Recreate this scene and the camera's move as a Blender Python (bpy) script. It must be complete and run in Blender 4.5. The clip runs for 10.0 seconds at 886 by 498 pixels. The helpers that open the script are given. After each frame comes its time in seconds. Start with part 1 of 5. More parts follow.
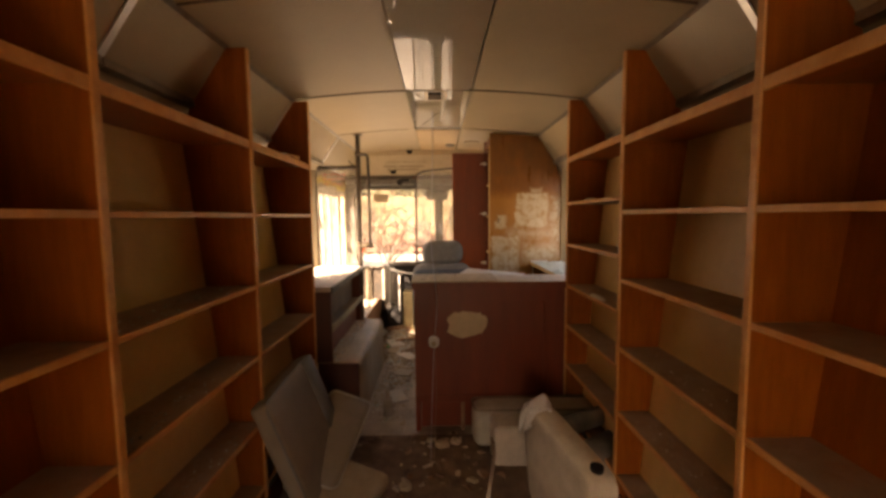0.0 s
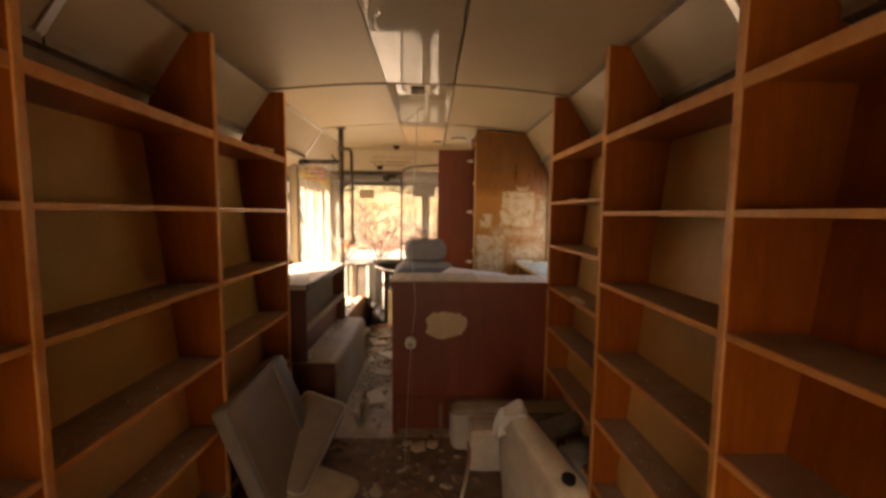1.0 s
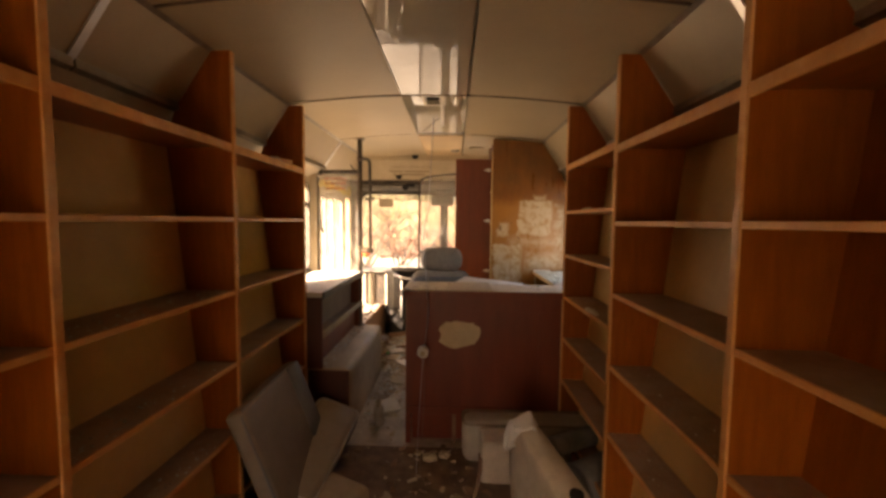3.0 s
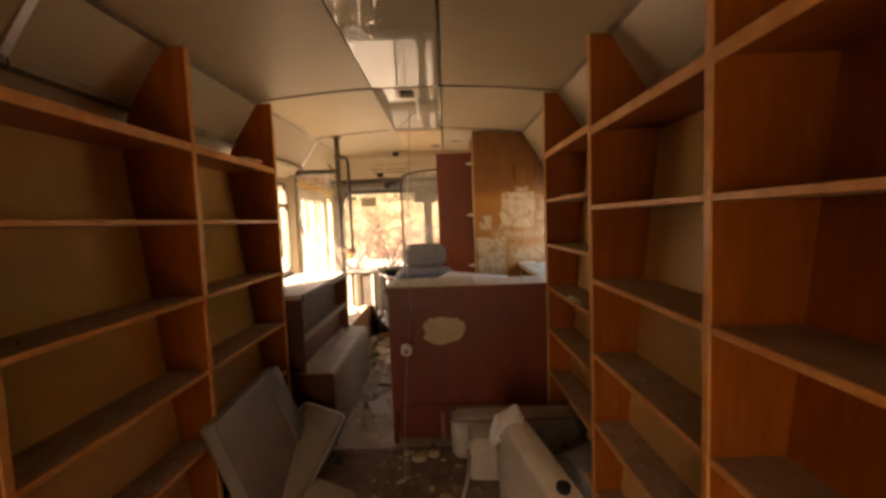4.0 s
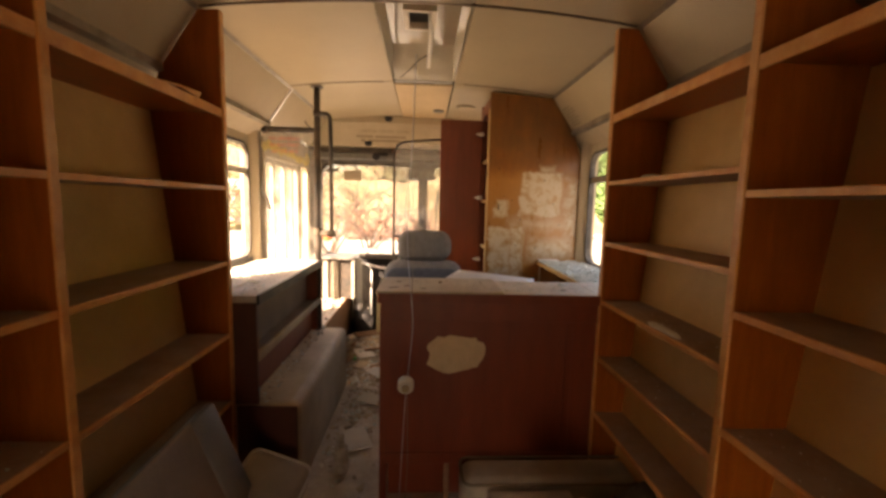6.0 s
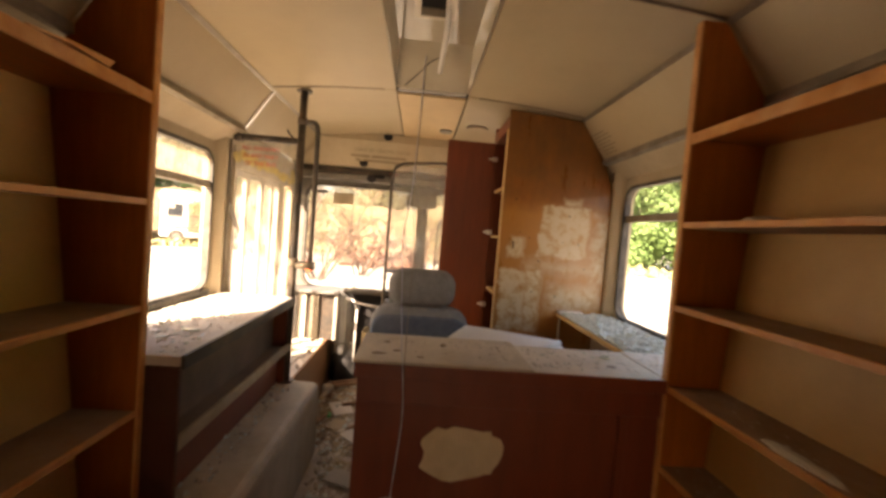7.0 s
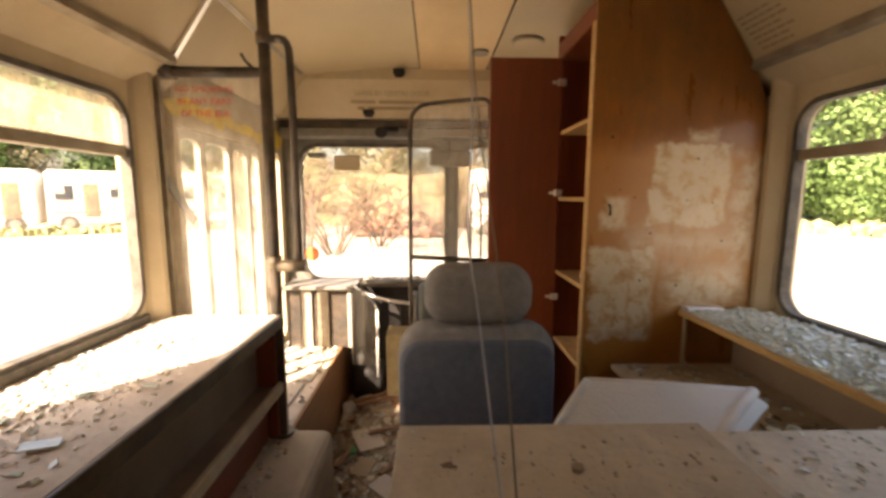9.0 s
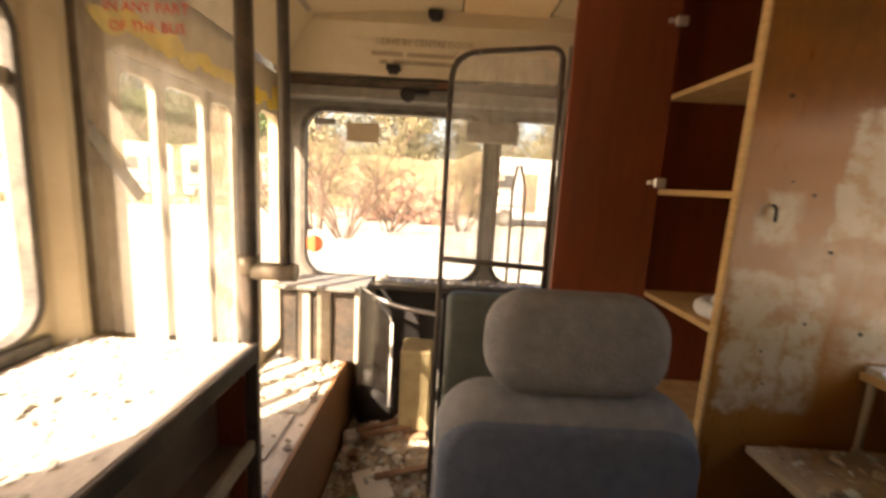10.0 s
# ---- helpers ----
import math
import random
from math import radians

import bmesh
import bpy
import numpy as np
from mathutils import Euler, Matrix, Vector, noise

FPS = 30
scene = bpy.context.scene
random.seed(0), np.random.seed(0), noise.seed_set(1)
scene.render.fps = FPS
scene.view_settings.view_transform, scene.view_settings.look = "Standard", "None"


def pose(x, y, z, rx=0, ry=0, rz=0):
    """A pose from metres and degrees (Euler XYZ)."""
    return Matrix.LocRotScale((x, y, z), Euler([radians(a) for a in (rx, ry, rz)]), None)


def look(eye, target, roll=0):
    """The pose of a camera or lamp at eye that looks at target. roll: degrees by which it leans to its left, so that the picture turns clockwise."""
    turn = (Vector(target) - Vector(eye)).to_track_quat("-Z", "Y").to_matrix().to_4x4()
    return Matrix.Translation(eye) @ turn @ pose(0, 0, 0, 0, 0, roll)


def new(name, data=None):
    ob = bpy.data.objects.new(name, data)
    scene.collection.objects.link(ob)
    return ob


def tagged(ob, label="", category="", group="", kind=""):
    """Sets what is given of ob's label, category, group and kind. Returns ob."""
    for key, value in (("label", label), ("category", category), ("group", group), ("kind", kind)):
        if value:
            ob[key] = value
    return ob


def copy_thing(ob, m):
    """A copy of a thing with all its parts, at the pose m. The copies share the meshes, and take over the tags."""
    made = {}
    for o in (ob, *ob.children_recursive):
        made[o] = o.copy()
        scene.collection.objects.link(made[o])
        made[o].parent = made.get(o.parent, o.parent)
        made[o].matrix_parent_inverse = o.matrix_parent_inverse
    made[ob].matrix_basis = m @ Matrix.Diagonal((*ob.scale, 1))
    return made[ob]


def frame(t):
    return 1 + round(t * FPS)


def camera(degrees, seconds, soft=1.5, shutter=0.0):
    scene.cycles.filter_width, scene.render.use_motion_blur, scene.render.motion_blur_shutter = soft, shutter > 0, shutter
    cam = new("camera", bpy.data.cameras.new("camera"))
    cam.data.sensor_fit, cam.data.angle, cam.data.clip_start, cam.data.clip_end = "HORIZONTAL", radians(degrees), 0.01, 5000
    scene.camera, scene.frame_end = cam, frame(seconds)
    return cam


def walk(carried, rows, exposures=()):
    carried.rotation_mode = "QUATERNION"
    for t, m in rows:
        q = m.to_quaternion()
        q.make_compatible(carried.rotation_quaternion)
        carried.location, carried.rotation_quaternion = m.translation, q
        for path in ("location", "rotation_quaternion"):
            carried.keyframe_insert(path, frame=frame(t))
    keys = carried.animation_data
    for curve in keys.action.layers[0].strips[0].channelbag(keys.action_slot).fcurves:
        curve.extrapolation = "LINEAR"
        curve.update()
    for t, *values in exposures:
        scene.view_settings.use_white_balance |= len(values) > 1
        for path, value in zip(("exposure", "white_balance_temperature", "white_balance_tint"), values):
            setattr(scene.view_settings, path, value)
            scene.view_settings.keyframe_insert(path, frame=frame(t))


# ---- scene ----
cam = camera(94.9, 10.0, soft=3.0, shutter=0.4)
PATH = [
    (0, (-0.013, 0.43, 1.464), (0.011, 2.424, 1.305), -0.5),
    (0.5, (0.028, 0.514, 1.491), (0.097, 2.508, 1.357), -0.9),
    (1, (0.074, 0.501, 1.469), (0.132, 2.492, 1.296), 0.6),
    (1.5, (0.11, 0.493, 1.471), (0.119, 2.487, 1.315), 0.3),
    (2, (0.134, 0.491, 1.472), (0.092, 2.486, 1.332), 0.3),
    (3.5, (0.14, 0.493, 1.48), (0.081, 2.488, 1.345), 0.6),
    (4, (0.211, 0.545, 1.447), (0.194, 2.539, 1.306), -2.1),
    (4.5, (0.17, 0.704, 1.385), (0.263, 2.688, 1.146), -0.3),
    (5, (0.056, 0.939, 1.432), (0.233, 2.922, 1.25), 1.3),
    (5.5, (0.003, 1.114, 1.425), (0.139, 3.097, 1.204), 1.2),
    (5.7, (0.008, 1.209, 1.425), (0.111, 3.195, 1.206), 1.2),
    (6.8, (0.024, 1.609, 1.47), (0.118, 3.593, 1.24), 1.8),
    (7, (-0.015, 1.816, 1.452), (0.107, 3.811, 1.378), 4.6),
    (7.5, (-0.063, 2.103, 1.485), (0.159, 4.08, 1.275), 2.6),
    (8, (-0.106, 2.379, 1.467), (0.041, 4.361, 1.247), 0.1),
    (8.5, (-0.099, 2.623, 1.47), (0.03, 4.597, 1.179), -0.6),
    (9, (-0.125, 2.696, 1.472), (-0.079, 4.679, 1.215), 0.2),
    (9.5, (-0.18, 2.893, 1.456), (-0.27, 4.876, 1.214), 0.8),
    (10, (-0.252, 3.262, 1.45), (-0.246, 5.236, 1.13), 3.2),
]
walk(cam, [(t, look(eye, target, roll)) for t, eye, target, roll in PATH],
     [(0.0, 2.47, 8800, 26), (5.5, 2.51, 8500, 26), (8.0, 2.36, 7900, 20), (10.0, 2.18, 8000, 20)])


# ---- world and light ----
SUN_EL, SUN_X, SUN_Y = 38.0, -0.61, -0.79
world = bpy.data.worlds.new("sky")
scene.world = world
world.use_nodes = True
wn, wl = world.node_tree.nodes, world.node_tree.links
sky = wn.new("ShaderNodeTexSky")
sky.sky_type = "NISHITA"
sky.sun_disc = False
sky.sun_elevation = radians(SUN_EL)
sky.sun_rotation = math.atan2(SUN_X, SUN_Y)
sky.air_density, sky.dust_density = 1.2, 5.0
wn["Background"].inputs["Strength"].default_value = 0.15
wl.new(sky.outputs["Color"], wn["Background"].inputs["Color"])

sun_data = bpy.data.lights.new("sun", "SUN")
sun_data.energy, sun_data.angle, sun_data.color = 5.0, radians(0.5), (1.0, 0.93, 0.8)
sun = new("sun", sun_data)
sun.matrix_world = look((SUN_X * 20, SUN_Y * 20, 20 * math.tan(radians(SUN_EL))), (0, 0, 0))


# ---- materials ----
def mat(name, a, b, scale=6.0, rough=0.6, bump=0.15, metal=0.0, stretch=(1, 1, 1), dirt=None, dirt_amount=0.4, dirt_scale=2.5, fine=60.0, spec=0.5, coat=0.0, rvar=0.12):
    """Two colours mixed by noise, a larger stain pattern, fine relief and uneven gloss."""
    m = bpy.data.materials.new(name)
    m.use_nodes = True
    n, l = m.node_tree.nodes, m.node_tree.links
    p = n["Principled BSDF"]
    co = n.new("ShaderNodeTexCoord")
    mp = n.new("ShaderNodeMapping")
    mp.inputs["Scale"].default_value = stretch
    l.new(co.outputs["Object"], mp.inputs["Vector"])
    t1 = n.new("ShaderNodeTexNoise")
    t1.inputs["Scale"].default_value, t1.inputs["Detail"].default_value, t1.inputs["Roughness"].default_value = scale, 6, 0.65
    l.new(mp.outputs["Vector"], t1.inputs["Vector"])
    r1 = n.new("ShaderNodeValToRGB")
    r1.color_ramp.elements[0].position, r1.color_ramp.elements[1].position = 0.32, 0.68
    r1.color_ramp.elements[0].color, r1.color_ramp.elements[1].color = (*a, 1), (*b, 1)
    l.new(t1.outputs["Fac"], r1.inputs["Fac"])
    col = r1.outputs["Color"]
    if dirt:
        t2 = n.new("ShaderNodeTexNoise")
        t2.inputs["Scale"].default_value, t2.inputs["Detail"].default_value, t2.inputs["Roughness"].default_value = dirt_scale, 8, 0.7
        l.new(co.outputs["Object"], t2.inputs["Vector"])
        r2 = n.new("ShaderNodeValToRGB")
        r2.color_ramp.elements[0].position, r2.color_ramp.elements[1].position = 0.42, 0.72
        l.new(t2.outputs["Fac"], r2.inputs["Fac"])
        k = n.new("ShaderNodeMath")
        k.operation = "MULTIPLY"
        k.inputs[1].default_value = dirt_amount
        l.new(r2.outputs["Color"], k.inputs[0])
        mx = n.new("ShaderNodeMixRGB")
        mx.inputs["Color2"].default_value = (*dirt, 1)
        l.new(k.outputs[0], mx.inputs["Fac"])
        l.new(col, mx.inputs["Color1"])
        col = mx.outputs["Color"]
    l.new(col, p.inputs["Base Color"])
    t3 = n.new("ShaderNodeTexNoise")
    t3.inputs["Scale"].default_value, t3.inputs["Detail"].default_value = fine, 5
    l.new(mp.outputs["Vector"], t3.inputs["Vector"])
    bp = n.new("ShaderNodeBump")
    bp.inputs["Strength"].default_value, bp.inputs["Distance"].default_value = bump, 0.01
    l.new(t3.outputs["Fac"], bp.inputs["Height"])
    l.new(bp.outputs["Normal"], p.inputs["Normal"])
    rr = n.new("ShaderNodeMapRange")
    rr.inputs["To Min"].default_value, rr.inputs["To Max"].default_value = max(0.015, rough - rvar), min(1, rough + rvar)
    l.new(t1.outputs["Fac"], rr.inputs["Value"])
    l.new(rr.outputs["Result"], p.inputs["Roughness"])
    p.inputs["Metallic"].default_value = metal
    p.inputs["Specular IOR Level"].default_value = spec
    p.inputs["Coat Weight"].default_value = coat
    return m


def glass_mat(name, dust, dust_col=(0.55, 0.5, 0.42), tint=(1, 1, 1)):
    """A clear pane with a Fresnel gloss and a film of dust with streaks."""
    m = bpy.data.materials.new(name)
    m.use_nodes = True
    n, l = m.node_tree.nodes, m.node_tree.links
    out = n["Material Output"]
    n.remove(n["Principled BSDF"])
    tr, gl, df = n.new("ShaderNodeBsdfTransparent"), n.new("ShaderNodeBsdfGlossy"), n.new("ShaderNodeBsdfDiffuse")
    tl = n.new("ShaderNodeBsdfTranslucent")
    tr.inputs["Color"].default_value = (*tint, 1)
    gl.inputs["Roughness"].default_value = 0.03
    df.inputs["Color"].default_value = tl.inputs["Color"].default_value = (*dust_col, 1)
    lw, fp, fr = n.new("ShaderNodeLayerWeight"), n.new("ShaderNodeMath"), n.new("ShaderNodeMapRange")
    lw.inputs["Blend"].default_value = 0.5
    fp.operation = "POWER"
    fp.inputs[1].default_value = 4.0
    l.new(lw.outputs["Facing"], fp.inputs[0])
    fr.inputs["To Min"].default_value, fr.inputs["To Max"].default_value = 0.03, 0.6
    l.new(fp.outputs[0], fr.inputs["Value"])
    m1, m2, m3 = n.new("ShaderNodeMixShader"), n.new("ShaderNodeMixShader"), n.new("ShaderNodeMixShader")
    l.new(fr.outputs[0], m1.inputs[0]), l.new(tr.outputs[0], m1.inputs[1]), l.new(gl.outputs[0], m1.inputs[2])
    m3.inputs[0].default_value = 0.5
    l.new(df.outputs[0], m3.inputs[1]), l.new(tl.outputs[0], m3.inputs[2])
    co, mp, tx, rp = n.new("ShaderNodeTexCoord"), n.new("ShaderNodeMapping"), n.new("ShaderNodeTexNoise"), n.new("ShaderNodeMapRange")
    mp.inputs["Scale"].default_value = (5, 5, 2)
    tx.inputs["Scale"].default_value, tx.inputs["Detail"].default_value, tx.inputs["Roughness"].default_value = 3, 8, 0.75
    l.new(co.outputs["Object"], mp.inputs["Vector"]), l.new(mp.outputs["Vector"], tx.inputs["Vector"])
    rp.inputs["From Min"].default_value, rp.inputs["From Max"].default_value = 0.35, 0.7
    rp.inputs["To Min"].default_value, rp.inputs["To Max"].default_value = dust * 0.4, min(1, dust * 1.6)
    l.new(tx.outputs["Fac"], rp.inputs["Value"])
    l.new(rp.outputs["Result"], m2.inputs[0]), l.new(m1.outputs[0], m2.inputs[1]), l.new(m3.outputs[0], m2.inputs[2])
    l.new(m2.outputs[0], out.inputs["Surface"])
    return m


TEAK = mat("teak_veneer", (0.27, 0.066, 0.006), (0.38, 0.105, 0.012), 5, 0.45, 0.08, stretch=(6, 6, 0.7), dirt=(0.16, 0.045, 0.008), dirt_amount=0.45, spec=0.25)
TEAK_H = mat("teak_veneer_lengthwise", (0.32, 0.083, 0.008), (0.45, 0.13, 0.016), 5, 0.45, 0.08, stretch=(6, 0.7, 6), dirt=(0.3, 0.12, 0.04), dirt_amount=0.5, spec=0.25)
EDGE = mat("worn_wood_edging", (0.55, 0.2, 0.045), (0.72, 0.34, 0.1), 14, 0.4, 0.12, stretch=(3, 1, 1), dirt=(0.75, 0.5, 0.3), dirt_amount=0.5, dirt_scale=6)
SHELFTOP = mat("dusty_shelf_board", (0.27, 0.155, 0.08), (0.38, 0.24, 0.145), 12, 0.7, 0.25, dirt=(0.4, 0.32, 0.26), dirt_amount=0.65, dirt_scale=5)
HARDBOARD = mat("tan_hardboard", (0.6, 0.35, 0.115), (0.73, 0.46, 0.18), 3, 0.42, 0.08, dirt=(0.46, 0.25, 0.07), dirt_amount=0.5, dirt_scale=1.8)
DARKPANEL = mat("near_black_ply", (0.055, 0.013, 0.006), (0.085, 0.02, 0.008), 3, 0.4, 0.06, stretch=(4, 4, 0.6), dirt=(0.1, 0.05, 0.03), dirt_amount=0.3)
MAHOG = mat("dark_mahogany_ply", (0.15, 0.024, 0.007), (0.21, 0.039, 0.012), 3, 0.44, 0.06, stretch=(4, 4, 0.6), dirt=(0.17, 0.06, 0.03), dirt_amount=0.25, dirt_scale=3)
REDWOOD = mat("red_brown_laminate", (0.17, 0.037, 0.012), (0.24, 0.056, 0.019), 4, 0.4, 0.05, stretch=(6, 6, 0.6), dirt=(0.12, 0.04, 0.02), dirt_amount=0.4)
BROWNBOARD = mat("brown_board", (0.24, 0.11, 0.045), (0.34, 0.17, 0.075), 6, 0.6, 0.1, stretch=(6, 0.8, 6), dirt=(0.15, 0.07, 0.03), dirt_amount=0.4)
DUSTBROWN = mat("dusty_brown_board", (0.15, 0.098, 0.064), (0.24, 0.165, 0.11), 5, 0.6, 0.1, dirt=(0.24, 0.19, 0.14), dirt_amount=0.4)
LEDGEBOARD = mat("dusty_tan_lining", (0.27, 0.19, 0.12), (0.38, 0.28, 0.19), 5, 0.45, 0.1, dirt=(0.2, 0.13, 0.08), dirt_amount=0.5)
PLYEDGE = mat("raw_ply_edge", (0.5, 0.3, 0.12), (0.66, 0.44, 0.2), 20, 0.7, 0.15, stretch=(1, 1, 5))
TOPBOARD = mat("dusty_grey_board", (0.57, 0.49, 0.39), (0.71, 0.62, 0.5), 7, 0.6, 0.2, dirt=(0.22, 0.17, 0.12), dirt_amount=0.6, dirt_scale=4)
COUNTER = mat("dusty_counter", (0.5, 0.44, 0.37), (0.64, 0.58, 0.5), 9, 0.8, 0.3, dirt=(0.34, 0.26, 0.18), dirt_amount=0.6, dirt_scale=5)
DESKTOP = mat("dusty_pale_worktop", (0.66, 0.59, 0.5), (0.78, 0.72, 0.63), 9, 0.5, 0.25, dirt=(0.42, 0.34, 0.25), dirt_amount=0.55, dirt_scale=5)
CREAM = mat("cream_ceiling_panel", (0.43, 0.335, 0.2), (0.5, 0.4, 0.245), 2.5, 0.5, 0.05, dirt=(0.45, 0.35, 0.22), dirt_amount=0.45, dirt_scale=1.6)
CREAM2 = mat("cream_wall_paint", (0.49, 0.4, 0.26), (0.56, 0.47, 0.32), 5, 0.5, 0.08, dirt=(0.4, 0.3, 0.18), dirt_amount=0.5, dirt_scale=4)
GLOSSCREAM = mat("gloss_ceiling_strip", (0.42, 0.36, 0.26), (0.48, 0.42, 0.31), 2, 0.035, 0.004, dirt=(0.4, 0.33, 0.24), dirt_amount=0.35, fine=4, coat=0.05, rvar=0.012)
SEAM = mat("dark_seam_strip", (0.1, 0.065, 0.04), (0.2, 0.13, 0.08), 14, 0.5, 0.1)
TANPANEL = mat("tan_ceiling_board", (0.6, 0.43, 0.23), (0.68, 0.5, 0.28), 2, 0.55, 0.05, stretch=(3, 0.6, 3), dirt=(0.45, 0.3, 0.15), dirt_amount=0.4)
TRIM = mat("grey_aluminium_trim", (0.3, 0.26, 0.2), (0.42, 0.37, 0.29), 12, 0.45, 0.08, metal=0.5, dirt=(0.15, 0.1, 0.06), dirt_amount=0.6, dirt_scale=8)
ALU = mat("bright_aluminium", (0.75, 0.72, 0.68), (0.85, 0.82, 0.78), 12, 0.35, 0.05, metal=0.8)
POLISHED = mat("polished_strip", (0.86, 0.8, 0.72), (0.95, 0.9, 0.84), 9, 0.16, 0.1, metal=1.0, rvar=0.08)
RUBBER = mat("perished_rubber", (0.045, 0.04, 0.034), (0.09, 0.08, 0.068), 20, 0.75, 0.25, dirt=(0.28, 0.24, 0.18), dirt_amount=0.5, dirt_scale=9)
DARKMETAL = mat("worn_dark_paint_metal", (0.04, 0.036, 0.032), (0.085, 0.075, 0.065), 10, 0.4, 0.12, metal=0.2, dirt=(0.3, 0.2, 0.13), dirt_amount=0.45, dirt_scale=9)
GREYPAINT = mat("grey_painted_metal", (0.12, 0.115, 0.1), (0.2, 0.19, 0.17), 8, 0.5, 0.12, dirt=(0.35, 0.3, 0.24), dirt_amount=0.5, dirt_scale=7)
GREENGREY = mat("dark_green_vinyl", (0.035, 0.045, 0.036), (0.06, 0.07, 0.055), 12, 0.45, 0.15, dirt=(0.2, 0.18, 0.14), dirt_amount=0.3)
FLOOR = mat("littered_lino", (0.46, 0.39, 0.3), (0.64, 0.56, 0.46), 7, 0.6, 0.35, dirt=(0.17, 0.12, 0.08), dirt_amount=0.6, dirt_scale=4)
STEP = mat("dusty_lino_step", (0.4, 0.32, 0.21), (0.52, 0.43, 0.3), 4, 0.6, 0.12, dirt=(0.2, 0.15, 0.09), dirt_amount=0.5, dirt_scale=3)
VINYL = mat("grey_seat_vinyl", (0.23, 0.185, 0.135), (0.31, 0.255, 0.19), 6, 0.55, 0.2, dirt=(0.2, 0.16, 0.1), dirt_amount=0.5, dirt_scale=4)
BLUEVINYL = mat("blue_grey_vinyl", (0.12, 0.125, 0.12), (0.18, 0.185, 0.18), 6, 0.5, 0.2, dirt=(0.25, 0.2, 0.14), dirt_amount=0.4)
SEATBLUE = mat("blue_seat_fabric", (0.087, 0.101, 0.127), (0.122, 0.14, 0.17), 30, 0.95, 0.4, dirt=(0.16, 0.16, 0.16), dirt_amount=0.35, dirt_scale=6, fine=180, spec=0.2)
SEATGREY = mat("grey_seat_fabric", (0.175, 0.168, 0.166), (0.245, 0.237, 0.234), 30, 0.95, 0.4, dirt=(0.3, 0.28, 0.24), dirt_amount=0.35, dirt_scale=6, fine=180, spec=0.2)
BATTEN = mat("weathered_batten", (0.2, 0.1, 0.055), (0.32, 0.19, 0.11), 14, 0.7, 0.15, dirt=(0.36, 0.29, 0.21), dirt_amount=0.5, dirt_scale=9)
PIPING = mat("pale_piping", (0.5, 0.47, 0.4), (0.62, 0.58, 0.5), 20, 0.6, 0.1)
WHITEFOAM = mat("white_foam", (0.72, 0.71, 0.7), (0.82, 0.81, 0.8), 20, 0.8, 0.3, dirt=(0.5, 0.45, 0.38), dirt_amount=0.4, dirt_scale=5, fine=120)
CREAMPLASTIC = mat("cream_plastic", (0.66, 0.58, 0.45), (0.76, 0.69, 0.56), 6, 0.4, 0.1, dirt=(0.3, 0.24, 0.16), dirt_amount=0.5, dirt_scale=5)
OLDCREAM = mat("yellowed_cream_paint", (0.34, 0.27, 0.14), (0.44, 0.36, 0.2), 8, 0.5, 0.1, dirt=(0.2, 0.14, 0.07), dirt_amount=0.6, dirt_scale=6)
BAREPATCH = mat("bare_pale_wood", (0.56, 0.45, 0.29), (0.7, 0.58, 0.4), 9, 0.8, 0.2, dirt=(0.4, 0.3, 0.18), dirt_amount=0.4, dirt_scale=6)
CARDBOARD = mat("dusty_cardboard", (0.42, 0.33, 0.21), (0.54, 0.44, 0.3), 9, 0.85, 0.2, dirt=(0.2, 0.15, 0.1), dirt_amount=0.5)
GREYBOX = mat("grey_board", (0.42, 0.37, 0.3), (0.54, 0.49, 0.4), 6, 0.7, 0.15, dirt=(0.2, 0.17, 0.12), dirt_amount=0.5)
PAPER = mat("dirty_paper", (0.6, 0.56, 0.48), (0.74, 0.7, 0.62), 9, 0.85, 0.2, dirt=(0.35, 0.27, 0.18), dirt_amount=0.5, dirt_scale=9)
DARKBROWN = mat("dark_brown_rough", (0.16, 0.1, 0.065), (0.3, 0.21, 0.145), 9, 0.9, 0.5, dirt=(0.09, 0.055, 0.035), dirt_amount=0.6, dirt_scale=5)
RUBBLE = mat("rubble", (0.3, 0.235, 0.17), (0.52, 0.44, 0.35), 18, 0.9, 0.3, dirt=(0.1, 0.07, 0.05), dirt_amount=0.6, dirt_scale=12)
SHARD = mat("broken_safety_glass", (0.42, 0.48, 0.42), (0.7, 0.77, 0.7), 25, 0.2, 0.1, dirt=(0.55, 0.52, 0.44), dirt_amount=0.4, dirt_scale=15, coat=0.5)
CRUSHED = mat("crushed_glass", (0.4, 0.43, 0.36), (0.66, 0.7, 0.62), 60, 0.45, 0.6, dirt=(0.34, 0.33, 0.26), dirt_amount=0.5, dirt_scale=14)
STRING = mat("grey_twine", (0.17, 0.14, 0.11), (0.26, 0.22, 0.18), 40, 0.8, 0.2)
BLUESTRING = mat("pale_blue_twine", (0.42, 0.45, 0.55), (0.55, 0.58, 0.68), 40, 0.8, 0.2)
WHITEPL = mat("white_plastic", (0.66, 0.63, 0.57), (0.74, 0.71, 0.65), 12, 0.4, 0.05, dirt=(0.4, 0.33, 0.24), dirt_amount=0.4)
RED = mat("red_paint", (0.5, 0.05, 0.03), (0.56, 0.1, 0.06), 12, 0.5, 0.05)
ORANGE = mat("orange_reflector", (0.75, 0.14, 0.05), (0.85, 0.2, 0.08), 12, 0.4, 0.05)
YELLOW = mat("yellow_paint", (0.75, 0.5, 0.03), (0.85, 0.62, 0.08), 12, 0.5, 0.1, dirt=(0.5, 0.42, 0.2), dirt_amount=0.5, dirt_scale=9)
